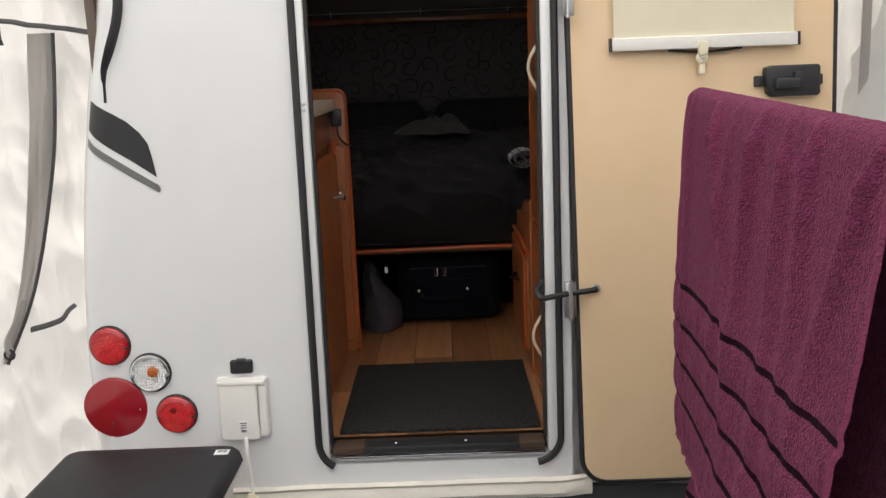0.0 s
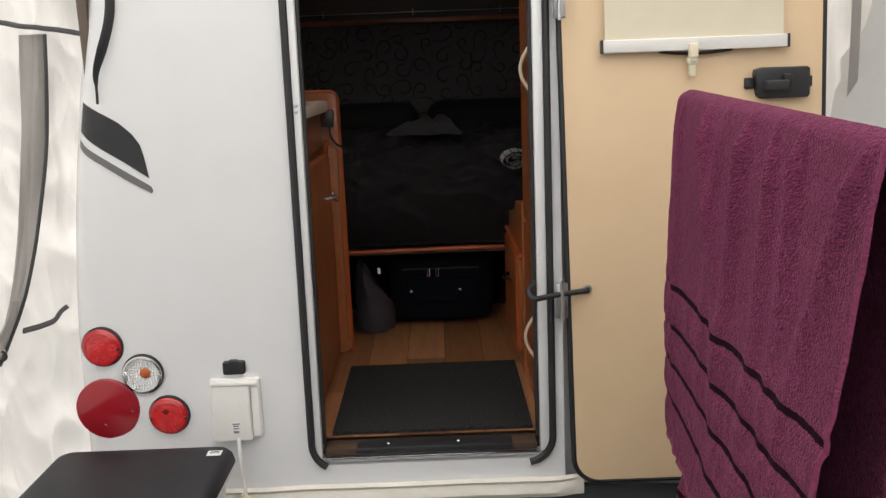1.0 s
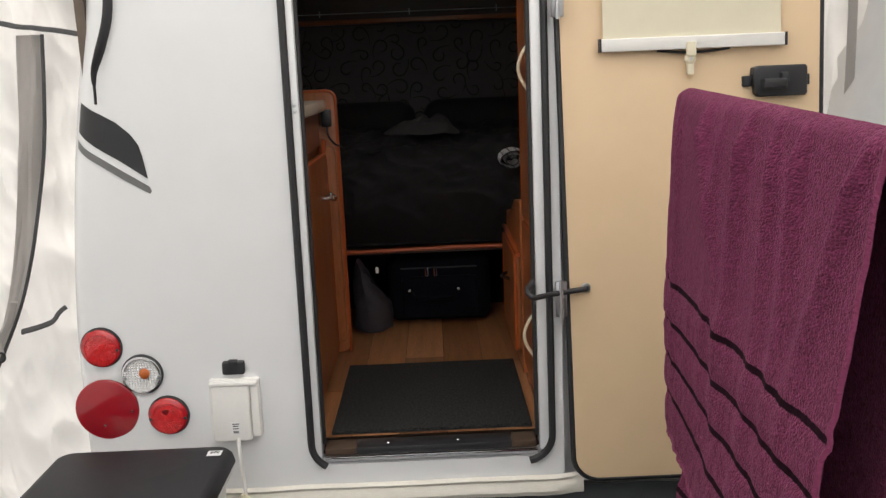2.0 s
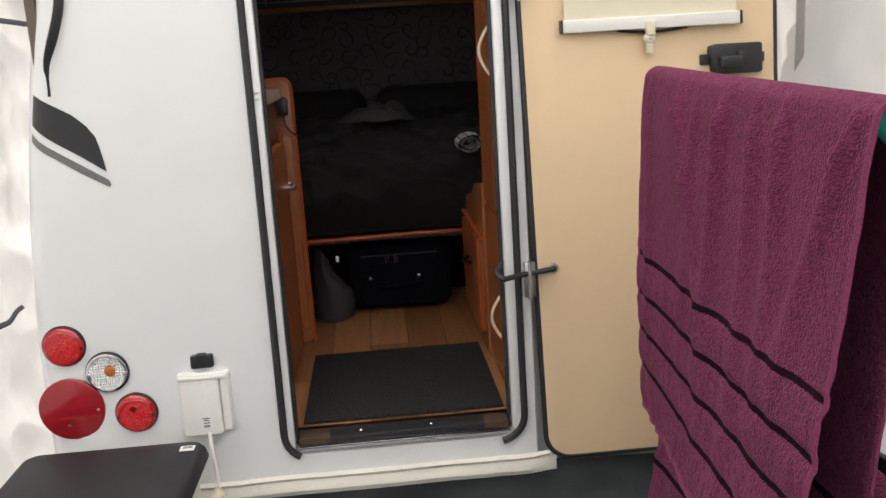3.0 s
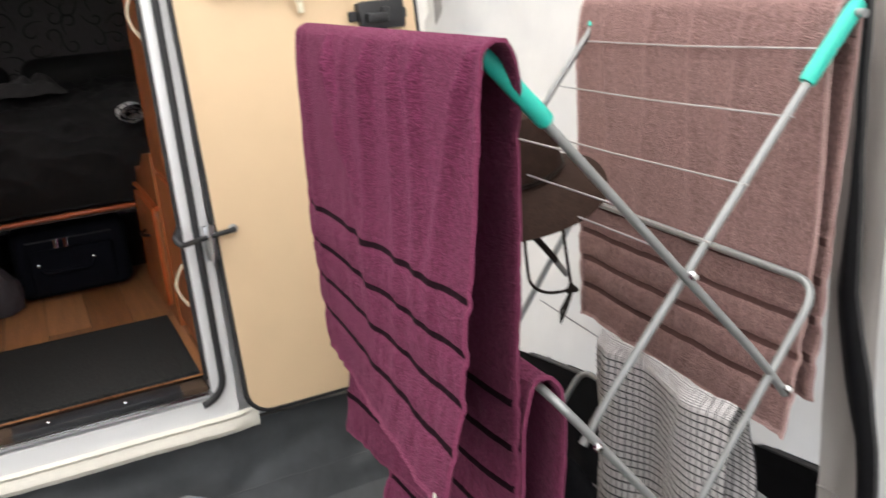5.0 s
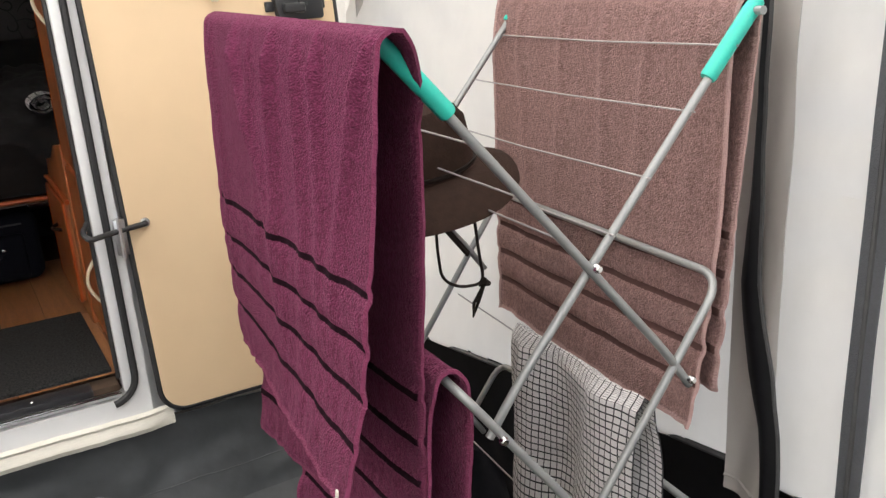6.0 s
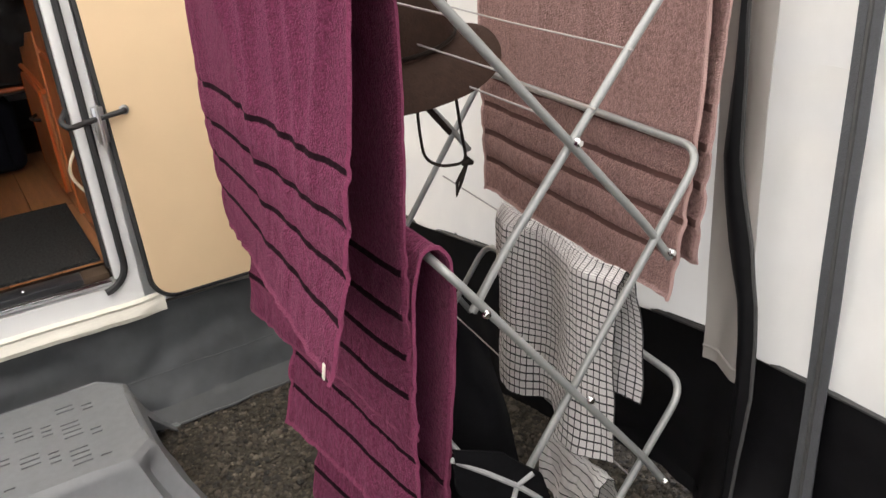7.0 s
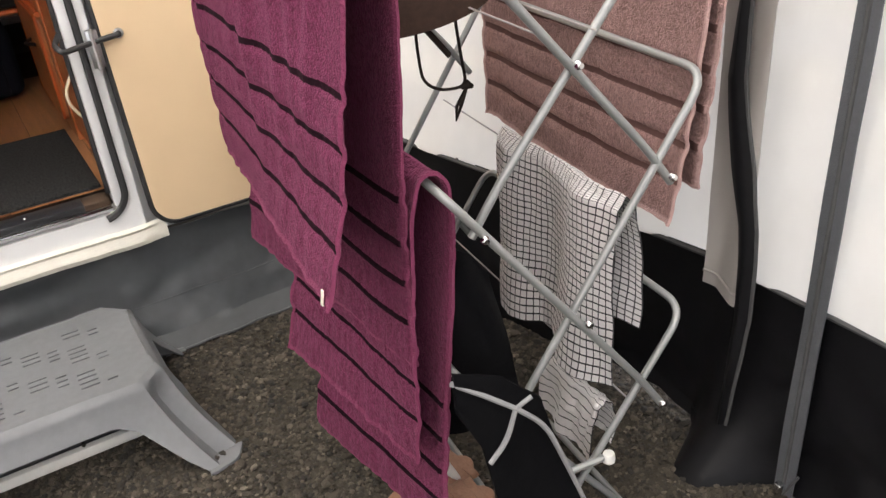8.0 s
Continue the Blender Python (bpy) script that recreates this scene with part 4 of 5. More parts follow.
def build_step():
    x0, x1, y0, y1, zt = -0.36, 0.203, 1.548, 1.905, 0.145
    high = zt - GROUND_Z
    st = thing("caravan_step", (-0.08, 1.72, GROUND_Z), "grey moulded plastic caravan step with slotted top", "step")

    def cut_rect(inset, cut):
        a, b, c, d = x0 + inset, x1 - inset, y0 + inset, y1 - inset
        return [(a + cut, c), (b - cut, c), (b, c + cut), (b, d - cut), (b - cut, d), (a + cut, d), (a, d - cut), (a, c + cut)]
    # slotted tread: cells of a grid are left open
    cols, x = [], x0 + 0.056
    k = 0
    while x < x1 - 0.09:
        w = 0.036 if k % 2 == 0 else 0.021
        cols.append((x, x + w, k % 2))
        x += w + (0.017 if k % 2 else 0.015)
        k += 1
    rows = [y0 + 0.056 + 0.0178 * j for j in range(14)]
    xs = sorted({x0 + 0.008, x0 + 0.05, x1 - 0.05, x1 - 0.008, *[c for a, b, _ in cols for c in (a, b)]})
    ys = sorted({y0 + 0.008, y0 + 0.05, y1 - 0.05, y1 - 0.008, *[c for r in rows for c in (r, r + 0.0048)]})
    slots = set()
    for ci, (a, b, odd) in enumerate(cols):
        for ri, r in enumerate(rows):
            if (ri + (1 if odd else 0) + 3 * (ci // 2 % 2)) % 6 < (3 if ci % 4 else 4) - odd * (ri % 2):
                for lo, hi in zip(xs, xs[1:]):
                    if lo >= a - 1e-6 and hi <= b + 1e-6:
                        for p, q in zip(ys, ys[1:]):
                            if p >= r - 1e-6 and q <= r + 0.0048 + 1e-6:
                                slots.add((lo, p))
    bm = bmesh.new()
    grid = {}

    def gv(i, j):
        if (i, j) not in grid:
            grid[i, j] = bm.verts.new((xs[i], ys[j], zt))
        return grid[i, j]

    def outside(a, b):
        dx, dy = min(a - x0, x1 - a), min(b - y0, y1 - b)
        return dx + dy < 0.055
    for i in range(len(xs) - 1):
        for j in range(len(ys) - 1):
            corners = [(i, j), (i + 1, j), (i + 1, j + 1), (i, j + 1)]
            keep = [c for c in corners if not outside(xs[c[0]], ys[c[1]])]
            if (xs[i], ys[j]) in slots or len(keep) < 3:
                continue
            bm.faces.new([gv(*c) for c in keep])
    ext = bmesh.ops.extrude_face_region(bm, geom=bm.faces[:])
    for v in ext["geom"]:
        if isinstance(v, bmesh.types.BMVert):
            v.co.z -= 0.006
    bmesh.ops.recalc_face_normals(bm, faces=bm.faces[:])
    part("tread", bm, STEP_GREY, st, smooth=False)
    # near-black sheet below the tread paints the shade seen through the slots
    part("slot_shade_sheet", box_bm(x0 + 0.03, x1 - 0.03, y0 + 0.03, y1 - 0.03, zt - 0.045, zt - 0.036), SLOT_SHADE, st)
    # shell: soft shoulder, arched aprons, and at each cut corner a hollow leg that sweeps out to its foot
    line = []
    corners = cut_rect(0, 0.046)
    for k, (p, q) in enumerate(zip(corners, corners[1:] + corners[:1])):
        n = 12 if k % 2 else 34
        for m in range(n):
            f = m / n
            a, b = p[0] + (q[0] - p[0]) * f, p[1] + (q[1] - p[1]) * f
            span = math.dist(p, q)
            away = 0.0 if k % 2 else min(f, 1 - f) * span
            line.append((a, b, away, 1 - abs(2 * f - 1) if k % 2 else 0.0))
    line.append(line[0])
    count = len(line) - 1
    cx, cy = (x0 + x1) / 2, (y0 + y1) / 2

    def shell(u, w):
        a, b, away, hollow = line[round(u * count)]
        t = min(1.0, max(0.0, (away - 0.016) / 0.06))
        low = high + (0.060 - high) * (t * t * (3 - 2 * t)) ** 0.6
        d = low * w
        f = (d / high) ** 1.7
        nx = min(1.0, max(-1.0, (a - cx) / ((x1 - x0) / 2 - 0.046)))
        ny = min(1.0, max(-1.0, (b - cy) / ((y1 - y0) / 2 - 0.046)))
        nx, ny = (0 if abs(nx) < 0.75 else nx), (0 if abs(ny) < 0.65 else ny)
        round_off = -0.012 * max(0.0, 1 - d / 0.014) ** 2
        dent = -0.022 * hollow ** 0.7 * min(1.0, max(0.0, d - 0.012) / 0.04)
        push = round_off + dent + 0.006 * min(1.0, d / 0.05)
        length = math.hypot(nx, ny) or 1
        return Vector((a + nx / length * push + nx * 0.084 * f, b + ny / length * push + ny * (0.115 if b < cy else 0.03) * f, zt - d + 0.001))
    bm = sheet_bm(count, 22, shell, 0.003)
    bmesh.ops.recalc_face_normals(bm, faces=bm.faces[:])
    part("leg_shell", bm, STEP_GREY, st)
    for sx in (-1, 1):
        for sy, reach in ((-1, 0.115), (1, 0.03)):
            ax, ay = (x1 if sx > 0 else x0) + sx * 0.058, (y0 if sy < 0 else y1) + sy * (reach - 0.018)
            bm = slab_bm(round_rect(-0.034, 0.034, -0.024, 0.024, 0.012, 5), lambda p, q, d: Vector((ax + p + q * sx * sy * -0.55, ay + q + p * sx * sy * -0.25, GROUND_Z + 0.010 - d)), 0.008, 0.002)
            part("foot", bm, STEP_GREY, st)


def build_board():
    b = thing("folded_step_rail", (-0.1, 1.66, 0.0), "white metal rail lying under the plastic step", "rail")
    part("bar", box_bm(-0.40, 0.17, 1.625, 1.665, GROUND_Z + 0.008, GROUND_Z + 0.034, 0.006), WHITE_PLASTIC, b)
    part("black_strip", box_bm(-0.40, 0.10, 1.637, 1.672, GROUND_Z + 0.035, GROUND_Z + 0.046, 0.003), BLACK_PLASTIC, b)
    part("bolt", lathe_bm([(0, 0.008), (0.004, 0.007), (0.005, 0)], Matrix.Translation((0.02, 1.636, GROUND_Z + 0.040)) @ pose(0, 0, 0, 90), 12), CHROME, b)


def build_bin():
    x0, x1, y0, y1, zt = -0.80, -0.42, 1.50, 1.89, 0.428
    b = thing("storage_box", (-0.61, 1.69, GROUND_Z), "pale storage box with black lid and label", "storage box")

    def outline(z, g, r):
        return [(a, c, z) for a, c in round_rect(x0 - g, x1 + g, y0 - g, y1 + g, r, 6)]

    def stack(levels, top):
        bm = bmesh.new()
        rings = [[bm.verts.new(p) for p in outline(*l)] for l in levels]
        for p, q in zip(rings, rings[1:]):
            for k in range(len(p)):
                l = (k + 1) % len(p)
                bm.faces.new((p[k], p[l], q[l], q[k]))
        bm.faces.new(rings[0])
        bm.faces.new(rings[-1])
        bmesh.ops.recalc_face_normals(bm, faces=bm.faces[:])
        return bm
    part("lid", stack([(zt - 0.034, -0.004, 0.03), (zt - 0.030, 0.004, 0.035), (zt - 0.012, 0.0, 0.035), (zt - 0.003, -0.008, 0.03), (zt, -0.018, 0.025)], True), LID_PLASTIC, b, "black plastic lid")
    part("body", stack([(GROUND_Z + 0.004, -0.045, 0.03), (zt - 0.06, -0.016, 0.03), (zt - 0.058, -0.006, 0.03), (zt - 0.036, -0.006, 0.03)], True), WHITE_PLASTIC, b)
    lab = part("label", box_bm(-0.468, -0.438, 1.828, 1.852, zt + 0.0005, zt + 0.0015), LABEL, b, "small white barcode label")
    bm = bmesh.new()
    for k in range(7):
        bmesh.ops.create_cube(bm, size=1, matrix=Matrix.LocRotScale((-0.461 + 0.0028 * k, 1.842, zt + 0.0022), None, (0.0014, 0.010, 0.0006)))
    part("printed_bars", bm, INK, lab)
    return b


def build_cable():
    c = thing("mains_cable", (-0.43, 1.95, 0.3), "white mains lead with ivory plug and blue sleeve", "cable")
    part("lead", tube_bm(rounded([(-0.434, 1.975, 0.402), (-0.429, 1.955, 0.37), (-0.424, 1.95, 0.31), (-0.420, 1.94, 0.275)], 0.03), 0.0042, 8), WHITE_PLASTIC, c)
    part("plug", lathe_bm([(0, 0.052), (0.006, 0.052), (0.010, 0.044), (0.016, 0.040), (0.018, 0.034), (0.018, 0.012), (0.016, 0.0)], Matrix.Translation((-0.424, 1.935, 0.232)), 24), IVORY, c)
    part("sleeve", lathe_bm([(0.017, 0.055), (0.018, 0.05), (0.0185, 0.0), (0, 0.0)], Matrix.Translation((-0.424, 1.935, 0.178)), 24), BLUE, c)
    part("hanging_lead", tube_bm(rounded([(-0.424, 1.935, 0.18), (-0.42, 1.93, 0.06), (-0.40, 1.90, GROUND_Z + 0.01), (-0.5, 1.85, GROUND_Z + 0.008)], 0.06), 0.006, 8), BLUE, c)


def build_strap():
    pts = [rear(-0.628, 1.42, 0.012), rear(-0.632, 1.34, 0.016), rear(-0.655, 1.27, 0.02), rear(-0.674, 1.225, 0.018), rear(-0.676, 1.19, 0.015), rear(-0.679, 1.16, 0.012)]
    tagged(part("black_strap", tube_bm(rounded(pts, 0.04, 4), [0.011] * 8 + [0.011 - 0.0008 * k for k in range(9)] + [0.0032] * 100, 8, flat=0.35), RUBBER), "thin black webbing strap hanging on the caravan", "strap")


build_skirt(), build_step(), build_board(), build_bin(), build_cable(), build_strap()


# ---- awning ----
def build_awning():
    WALL_X, BAND_Z = 1.112, 0.335
    # right wall: pale cloth above, black mud wall below
    def plan(y, z):
        """Where the side wall runs: straight along the porch, then slanting in to the caravan's corner, leaning out as it rises."""
        far = max(0.0, y - 0.98)
        return WALL_X + (z - BAND_Z) * (0.06 + 0.12 * far) - 0.175 * far

    def right(a, b):
        y = 2.35 - 4.6 * a
        z = BAND_Z + (2.0 - BAND_Z) * b
        return Vector((plan(y, z) + 0.018 * wob(y * 3, z * 2.0, 1) + 0.006 * wob(y * 9 + z * 5, z * 9, 4) - 0.030 * abs(wob(y * 5 + z * 4, z * 6 - y * 3, 9)) - 0.010 * abs(wob(y * 13 - z * 7, z * 11 + y * 5, 3)), y, z))
    tagged(part("awning_wall_right", sheet_bm(150, 60, right), AWN_WHITE), "pale awning side wall cloth with soft creases", "awning wall", kind="structure")

    def low(a, b):
        y = 2.35 - 4.6 * a
        z = GROUND_Z + 0.002 + (BAND_Z + 0.004 - GROUND_Z) * b
        gap = 0.07 * max(0.0, 1 - abs(y - 1.13) / 0.18) if b < 0.1 else 0
        inward = min(1.0, max(0.0, (0.99 - y) / 0.10))
        spill = 0.14 * inward * inward * (3 - 2 * inward) * (0.1 + 0.9 * min(1.0, max(0.0, (y - 0.77) / 0.08)))
        return Vector((plan(y, BAND_Z) - 0.004 - 0.02 * (1 - b) - spill * (1 - b) ** 4 + (0.022 * wob(y * 3.5, z * 5, 7) + 0.010 * wob(y * 9 + z * 6, z * 11 - y * 4, 2) - 0.012 * abs(wob(y * 12 - z * 9, z * 8 + y * 5, 6))) * (1.05 - b), y, z + gap))
    tagged(part("awning_mud_wall", sheet_bm(260, 40, low), AWN_BLACK), "black plastic lower band of the awning wall", "awning wall", kind="structure")
    part("band_seam", tube_bm([(plan(y, BAND_Z) - 0.008 + 0.010 * wob(y * 3, BAND_Z * 2, 1), y, BAND_Z) for y in [2.35 - 0.05 * k for k in range(90)]], 0.005, 6), PIPING, bpy.data.objects["awning_wall_right"], "dark seam piping")
    # zipped door seam in the right wall
    z = thing("awning_zip", (1.1, 0.77, GROUND_Z), "grey zip tape down the awning wall with metal slider", "zip")
    def strip(a, b):
        zz = GROUND_Z + 0.01 + 1.95 * b
        w = 0.019 + 0.002 * wob(zz * 5, 1)
        return Vector((1.062 + 0.105 * b + 0.004 * wob(zz * 4, 2), 0.745 + 0.004 * b - w + 2 * w * a, zz))
    part("tape", sheet_bm(6, 80, strip, 0.003), ZIP_GREY, z)
    part("teeth", tube_bm([(1.058 + 0.105 * k / 60, 0.745 + 0.004 * k / 60, GROUND_Z + 0.01 + 1.95 * k / 60) for k in range(61)], 0.004, 6), PIPING, z)
    part("slider", box_bm(1.040, 1.056, 0.737, 0.753, GROUND_Z + 0.015, GROUND_Z + 0.04, 0.003), CHROME, z)
    part("pull_cord", tube_bm(rounded([(1.04, 0.73, GROUND_Z + 0.03), (1.03, 0.715, GROUND_Z + 0.06), (1.04, 0.705, GROUND_Z + 0.09)], 0.02), 0.0025, 6), PIPING, z)
    # grey and black flap hanging where the wall turns
    def flap(a, b):
        zz = 1.95 - (1.95 - 0.318 + 0.012 * a) * b
        return Vector((1.052 + 0.05 * (1 - b) + 0.008 * math.sin(a * 5) + 0.006 * wob(zz * 6, a * 3, 8), 0.955 - 0.098 * a + 0.008 * wob(zz * 4, a * 2, 3) + 0.02 * a * max(0.0, b - 0.85) / 0.15, zz))
    fl = tagged(part("awning_flap", sheet_bm(12, 80, flap, 0.002), AWN_GREY), "grey cloth flap hanging down the awning wall", "awning flap")
    part("bottom_hem", tube_bm([flap(k / 12, 0.985) + Vector((-0.002, 0, 0)) for k in range(13)], 0.003, 6), AWN_GREY, fl)
    def edge(a, b):
        zz = 1.95 - (1.95 - 0.06) * b
        zs = (0.06, 0.30, 0.47, 0.56, 0.705, 0.82, 0.9, 1.0, 1.95)
        y0 = np.interp(zz, zs, (0.880, 0.868, 0.879, 0.907, 0.932, 0.919, 0.915, 0.913, 0.90))
        y1 = np.interp(zz, zs, (0.862, 0.836, 0.842, 0.860, 0.898, 0.896, 0.902, 0.903, 0.89))
        return Vector((1.034 + 0.05 * (1 - b) - 0.010 * math.sin(a * 3), y1 + (y0 - y1) * a + 0.004 * wob(zz * 9, 1, 3), zz))
    st = tagged(part("black_flap_edge", sheet_bm(4, 80, edge, 0.002), AWN_BLACK), "black binding strip hanging beside the grey flap", "awning strip")
    part("strip_piping", tube_bm([edge(0, k / 80) for k in range(81)], 0.0035, 6), PIPING, st)

    # wall beside the caravan on the right, behind the folded door
    def back_r(a, b):
        x = 0.86 + 0.36 * a
        zz = GROUND_Z + 2.05 * b
        return Vector((x, 2.29 + 0.022 * math.sin(x * 55 + 2 * wob(zz * 2, 1)) + 0.03 * wob(x * 8, zz * 4) - 0.03 * abs(wob(x * 14 + zz * 6, zz * 7 - x * 5, 2)), zz))
    tagged(part("awning_wall_back", sheet_bm(40, 60, back_r), AWN_DIMMED), "gathered pale awning cloth beside the caravan", "awning wall", kind="structure")
    def strip_r(a, b):
        return Vector((1.035 + 0.022 * a, 2.245 + 0.01 * math.sin(b * 9), 0.3 + 1.7 * b))
    part("grey_strip", sheet_bm(4, 30, strip_r, 0.003), AWN_GREY, bpy.data.objects["awning_wall_back"])
    # left: gathered cloth behind the caravan's corner
    def back_l(a, b):
        x = -0.70 - 0.95 * a
        zz = GROUND_Z + 2.05 * b
        return Vector((x, 2.30 - 0.25 * a + 0.022 * math.sin(x * 26 + 1.5 * wob(zz * 1.5, 4) + zz) * (0.5 + 0.5 * (1 - b)) + 0.05 * wob(x * 5, zz * 2.2, 3) - 0.05 * abs(wob(x * 8 + zz * 3, zz * 4 - x * 3, 5)) - 0.022 * abs(wob(x * 19, zz * 9 + x * 6, 9)), zz))
    left = tagged(part("awning_wall_left", sheet_bm(170, 190, back_l), AWN_DIMMED), "crumpled pale awning cloth beside the caravan corner", "awning wall", kind="structure")
    def line_l(zz):
        t = max(0.0, 1.32 - zz)
        return -0.847 - 0.09 * t - 0.26 * t ** 2.6
    def grey_l(a, b):
        zz = 0.53 + 0.79 * b
        return Vector((line_l(zz) - 0.062 * a * (0.35 + 0.65 * min(1, b * 1.6)), 2.185 + 0.012 * wob(zz * 5, a * 4), zz))
    part("grey_strip", sheet_bm(10, 60, grey_l, 0.002), AWN_GREY, left)
    part("strip_piping", tube_bm([grey_l(0, k / 50) + Vector((0, -0.004, 0)) for k in range(51)], 0.0045, 6), PIPING, left)
    part("seam_piping", tube_bm([(-1.25 + 0.50 * k / 30, 2.175, 1.395 - 0.078 * (k / 30) + 0.006 * wob(k * 0.4, 2)) for k in range(31)], 0.0085, 6, flat=0.5), PIPING, left)
    tog = part("toggle", tube_bm([(-0.965, 2.165, 1.355), (-0.958, 2.15, 1.31), (-0.958, 2.15, 1.295)], [0.006, 0.006, 0.010], 8), RUBBER, left, "black toggle tab")
    part("lower_strap", tube_bm(rounded([(-0.975, 2.15, 0.625), (-0.935, 2.15, 0.634), (-0.897, 2.155, 0.646), (-0.884, 2.16, 0.668), (-0.869, 2.17, 0.678)], 0.012), 0.0085, 6, flat=0.5), PIPING, left)
    part("white_cord", tube_bm(rounded([(-0.985, 2.15, 0.70), (-1.00, 2.145, 0.65), (-1.032, 2.14, 0.60), (-1.03, 2.14, 0.575)], 0.03), 0.010, 8, flat=0.5), AWN_GREY, left, "pale folded tie tape")
    part("strap_ring", tube_bm([(-1.03 + 0.012 * math.cos(t), 2.138, 0.567 + 0.012 * math.sin(t)) for t in [k * math.pi / 8 for k in range(16)]], 0.003, 6, closed=True), RUBBER, left)
    # unseen rest of the tent: left side, front with doorway added for light, roof
    def left_side(a, b):
        y = 2.1 - 4.35 * a
        return Vector((-1.62 + 0.03 * wob(y * 2, b * 3), y, GROUND_Z + 2.05 * b))
    tagged(part("awning_side_left", sheet_bm(50, 24, left_side), AWN_WHITE), "pale awning side wall", "awning wall", kind="structure")
    for x0, x1 in ((-1.62, -1.0), (0.7, 1.22)):
        tagged(part("awning_front", sheet_bm(20, 24, lambda a, b: Vector((x0 + (x1 - x0) * a, -2.25 + 0.03 * wob(a * 4, b * 3), GROUND_Z + 2.05 * b))), AWN_WHITE), "unseen pale awning front beside a doorway added for light", "awning wall", kind="structure")
    def roof(a, b):
        return Vector((-1.65 + 2.9 * a, 2.4 - 4.7 * b, 2.03 + 0.22 * math.sin(math.pi * min(1.0, a)) + 0.02 * wob(a * 5, b * 5)))
    tagged(part("awning_roof", sheet_bm(40, 40, roof), AWN_ROOF), "unseen pale translucent awning roof", "awning roof", kind="structure")


build_awning()

# ---- drying rack ----
RACK = Matrix.Translation((0.714, 0.877, 0)) @ pose(0, 0, 0, 0, 0, -5.84)
DEPTH = 0.66


def rk(u, v, z):
    return RACK @ Vector((u, v, z))


PIV1, PIV2 = 0.809, 0.422


def build_rack():
    r = thing("drying_rack", rk(0, DEPTH / 2, GROUND_Z), "grey folding three-tier drying rack with teal arm ends", "clothes airer")
    T = 0.0062
    # top arms: the left one crosses in front of the right one
    for s in (-1, 1):
        for v in ((0.0, DEPTH - 0.013) if s < 0 else (0.013, DEPTH)):
            arm = part("top_arm", tube_bm(rounded([rk(s * 0.262, v, 1.112), rk(-s * 0.115, v, 0.662), rk(-s * 0.158, v, 0.600)], 0.05), T, 12), RACK_GREY, r)
            a, b = rk(s * 0.262, v, 1.112), rk(0, v, PIV1)
            d = (b - a).normalized()
            grip = 0.02 if s > 0 and v > 0.3 else 0.104
            part("teal_sleeve", tube_bm([a - d * 0.02, a - d * 0.016, a, a + d * grip, a + d * (grip + 0.004)], [0.006, 0.0105, 0.0118, 0.0115, 0.010], 16), TEAL, arm, "teal plastic sleeve")
        part("top_bar", tube_bm([rk(s * 0.262, -0.01, 1.112), rk(s * 0.262, DEPTH + 0.01, 1.112)], 0.006, 10), RACK_GREY, r)
    # two lower tiers of bent loops, each side arm carrying on to the next tier
    for s, v, (tu, tz), end in ((-1, -0.014, (-0.207, 0.688), [(0.105, 0.272), (0.146, 0.208)]), (1, 0.0, (0.213, 0.752), [(-0.10, 0.312)])):
        near = [rk(u, v, z) for u, z in reversed(end)]
        far = [rk(u, DEPTH - v, z) for u, z in end]
        part("middle_loop", tube_bm(rounded([*near, rk(tu, v, tz), rk(tu, DEPTH - v, tz), *far], 0.045), T, 12), RACK_GREY, r)
    for s, v in ((-1, 0.012), (1, -0.004)):
        top = (s * 0.193, 0.372)
        pts = [rk(-s * 0.10, v, GROUND_Z + 0.012), rk(top[0], v, top[1]), rk(top[0], DEPTH - v, top[1]), rk(-s * 0.10, DEPTH - v, GROUND_Z + 0.012)]
        part("lower_loop", tube_bm(rounded(pts, 0.045), T, 12), RACK_GREY, r)
        part("foot_bar", tube_bm([rk(-s * 0.10, -0.012, GROUND_Z + 0.012), rk(-s * 0.10, DEPTH + 0.012, GROUND_Z + 0.012)], T, 10), RACK_GREY, r)
    for u, v, z in ((0, -0.007, PIV1), (0.155, -0.007, 0.612), (-0.155, -0.021, 0.612), (0.003, -0.021, PIV2), (0.143, -0.021, 0.214)):
        rivet = part("rivet", lathe_bm([(0, 0.008), (0.004, 0.0075), (0.006, 0.005), (0.0065, 0)], Matrix.Translation(rk(u, v, z)) @ pose(0, 0, 0, 90, 0, -5.84), 14), CHROME, r)
    part("foot_cap", lathe_bm([(0, 0.018), (0.009, 0.016), (0.011, 0.008), (0.0105, 0)], Matrix.Translation(rk(0.040, -0.02, 0.137)), 14), WHITE_PLASTIC, r, "white plastic end cap")
    part("stay_bar", tube_bm([rk(-0.045, -0.012, 0.140), rk(0.040, -0.018, 0.146)], 0.006, 10), RACK_GREY, r)
    # wires between the two sides
    for s in (-1, 1):
        for f in (0.14, 0.40, 0.66, 0.88):
            u, z = s * 0.268 * (1 - f), 1.112 + (PIV1 - 1.112) * f
            part("wire", tube_bm([rk(u, 0, z), rk(u, DEPTH / 2, z - 0.003), rk(u, DEPTH, z)], 0.0015, 6), WIRE, r)
        for f in (0.5,):
            u, z = s * (0.20 - 0.20 * f), 0.68 + (PIV2 - 0.68) * f
            part("wire", tube_bm([rk(u, 0, z), rk(u, DEPTH, z)], 0.0015, 6), WIRE, r)
            u, z = s * (0.185 - 0.18 * f), 0.33 + (0.12 - 0.33) * f
            part("wire", tube_bm([rk(u, 0, z), rk(u, DEPTH, z)], 0.0015, 6), WIRE, r)


build_rack()


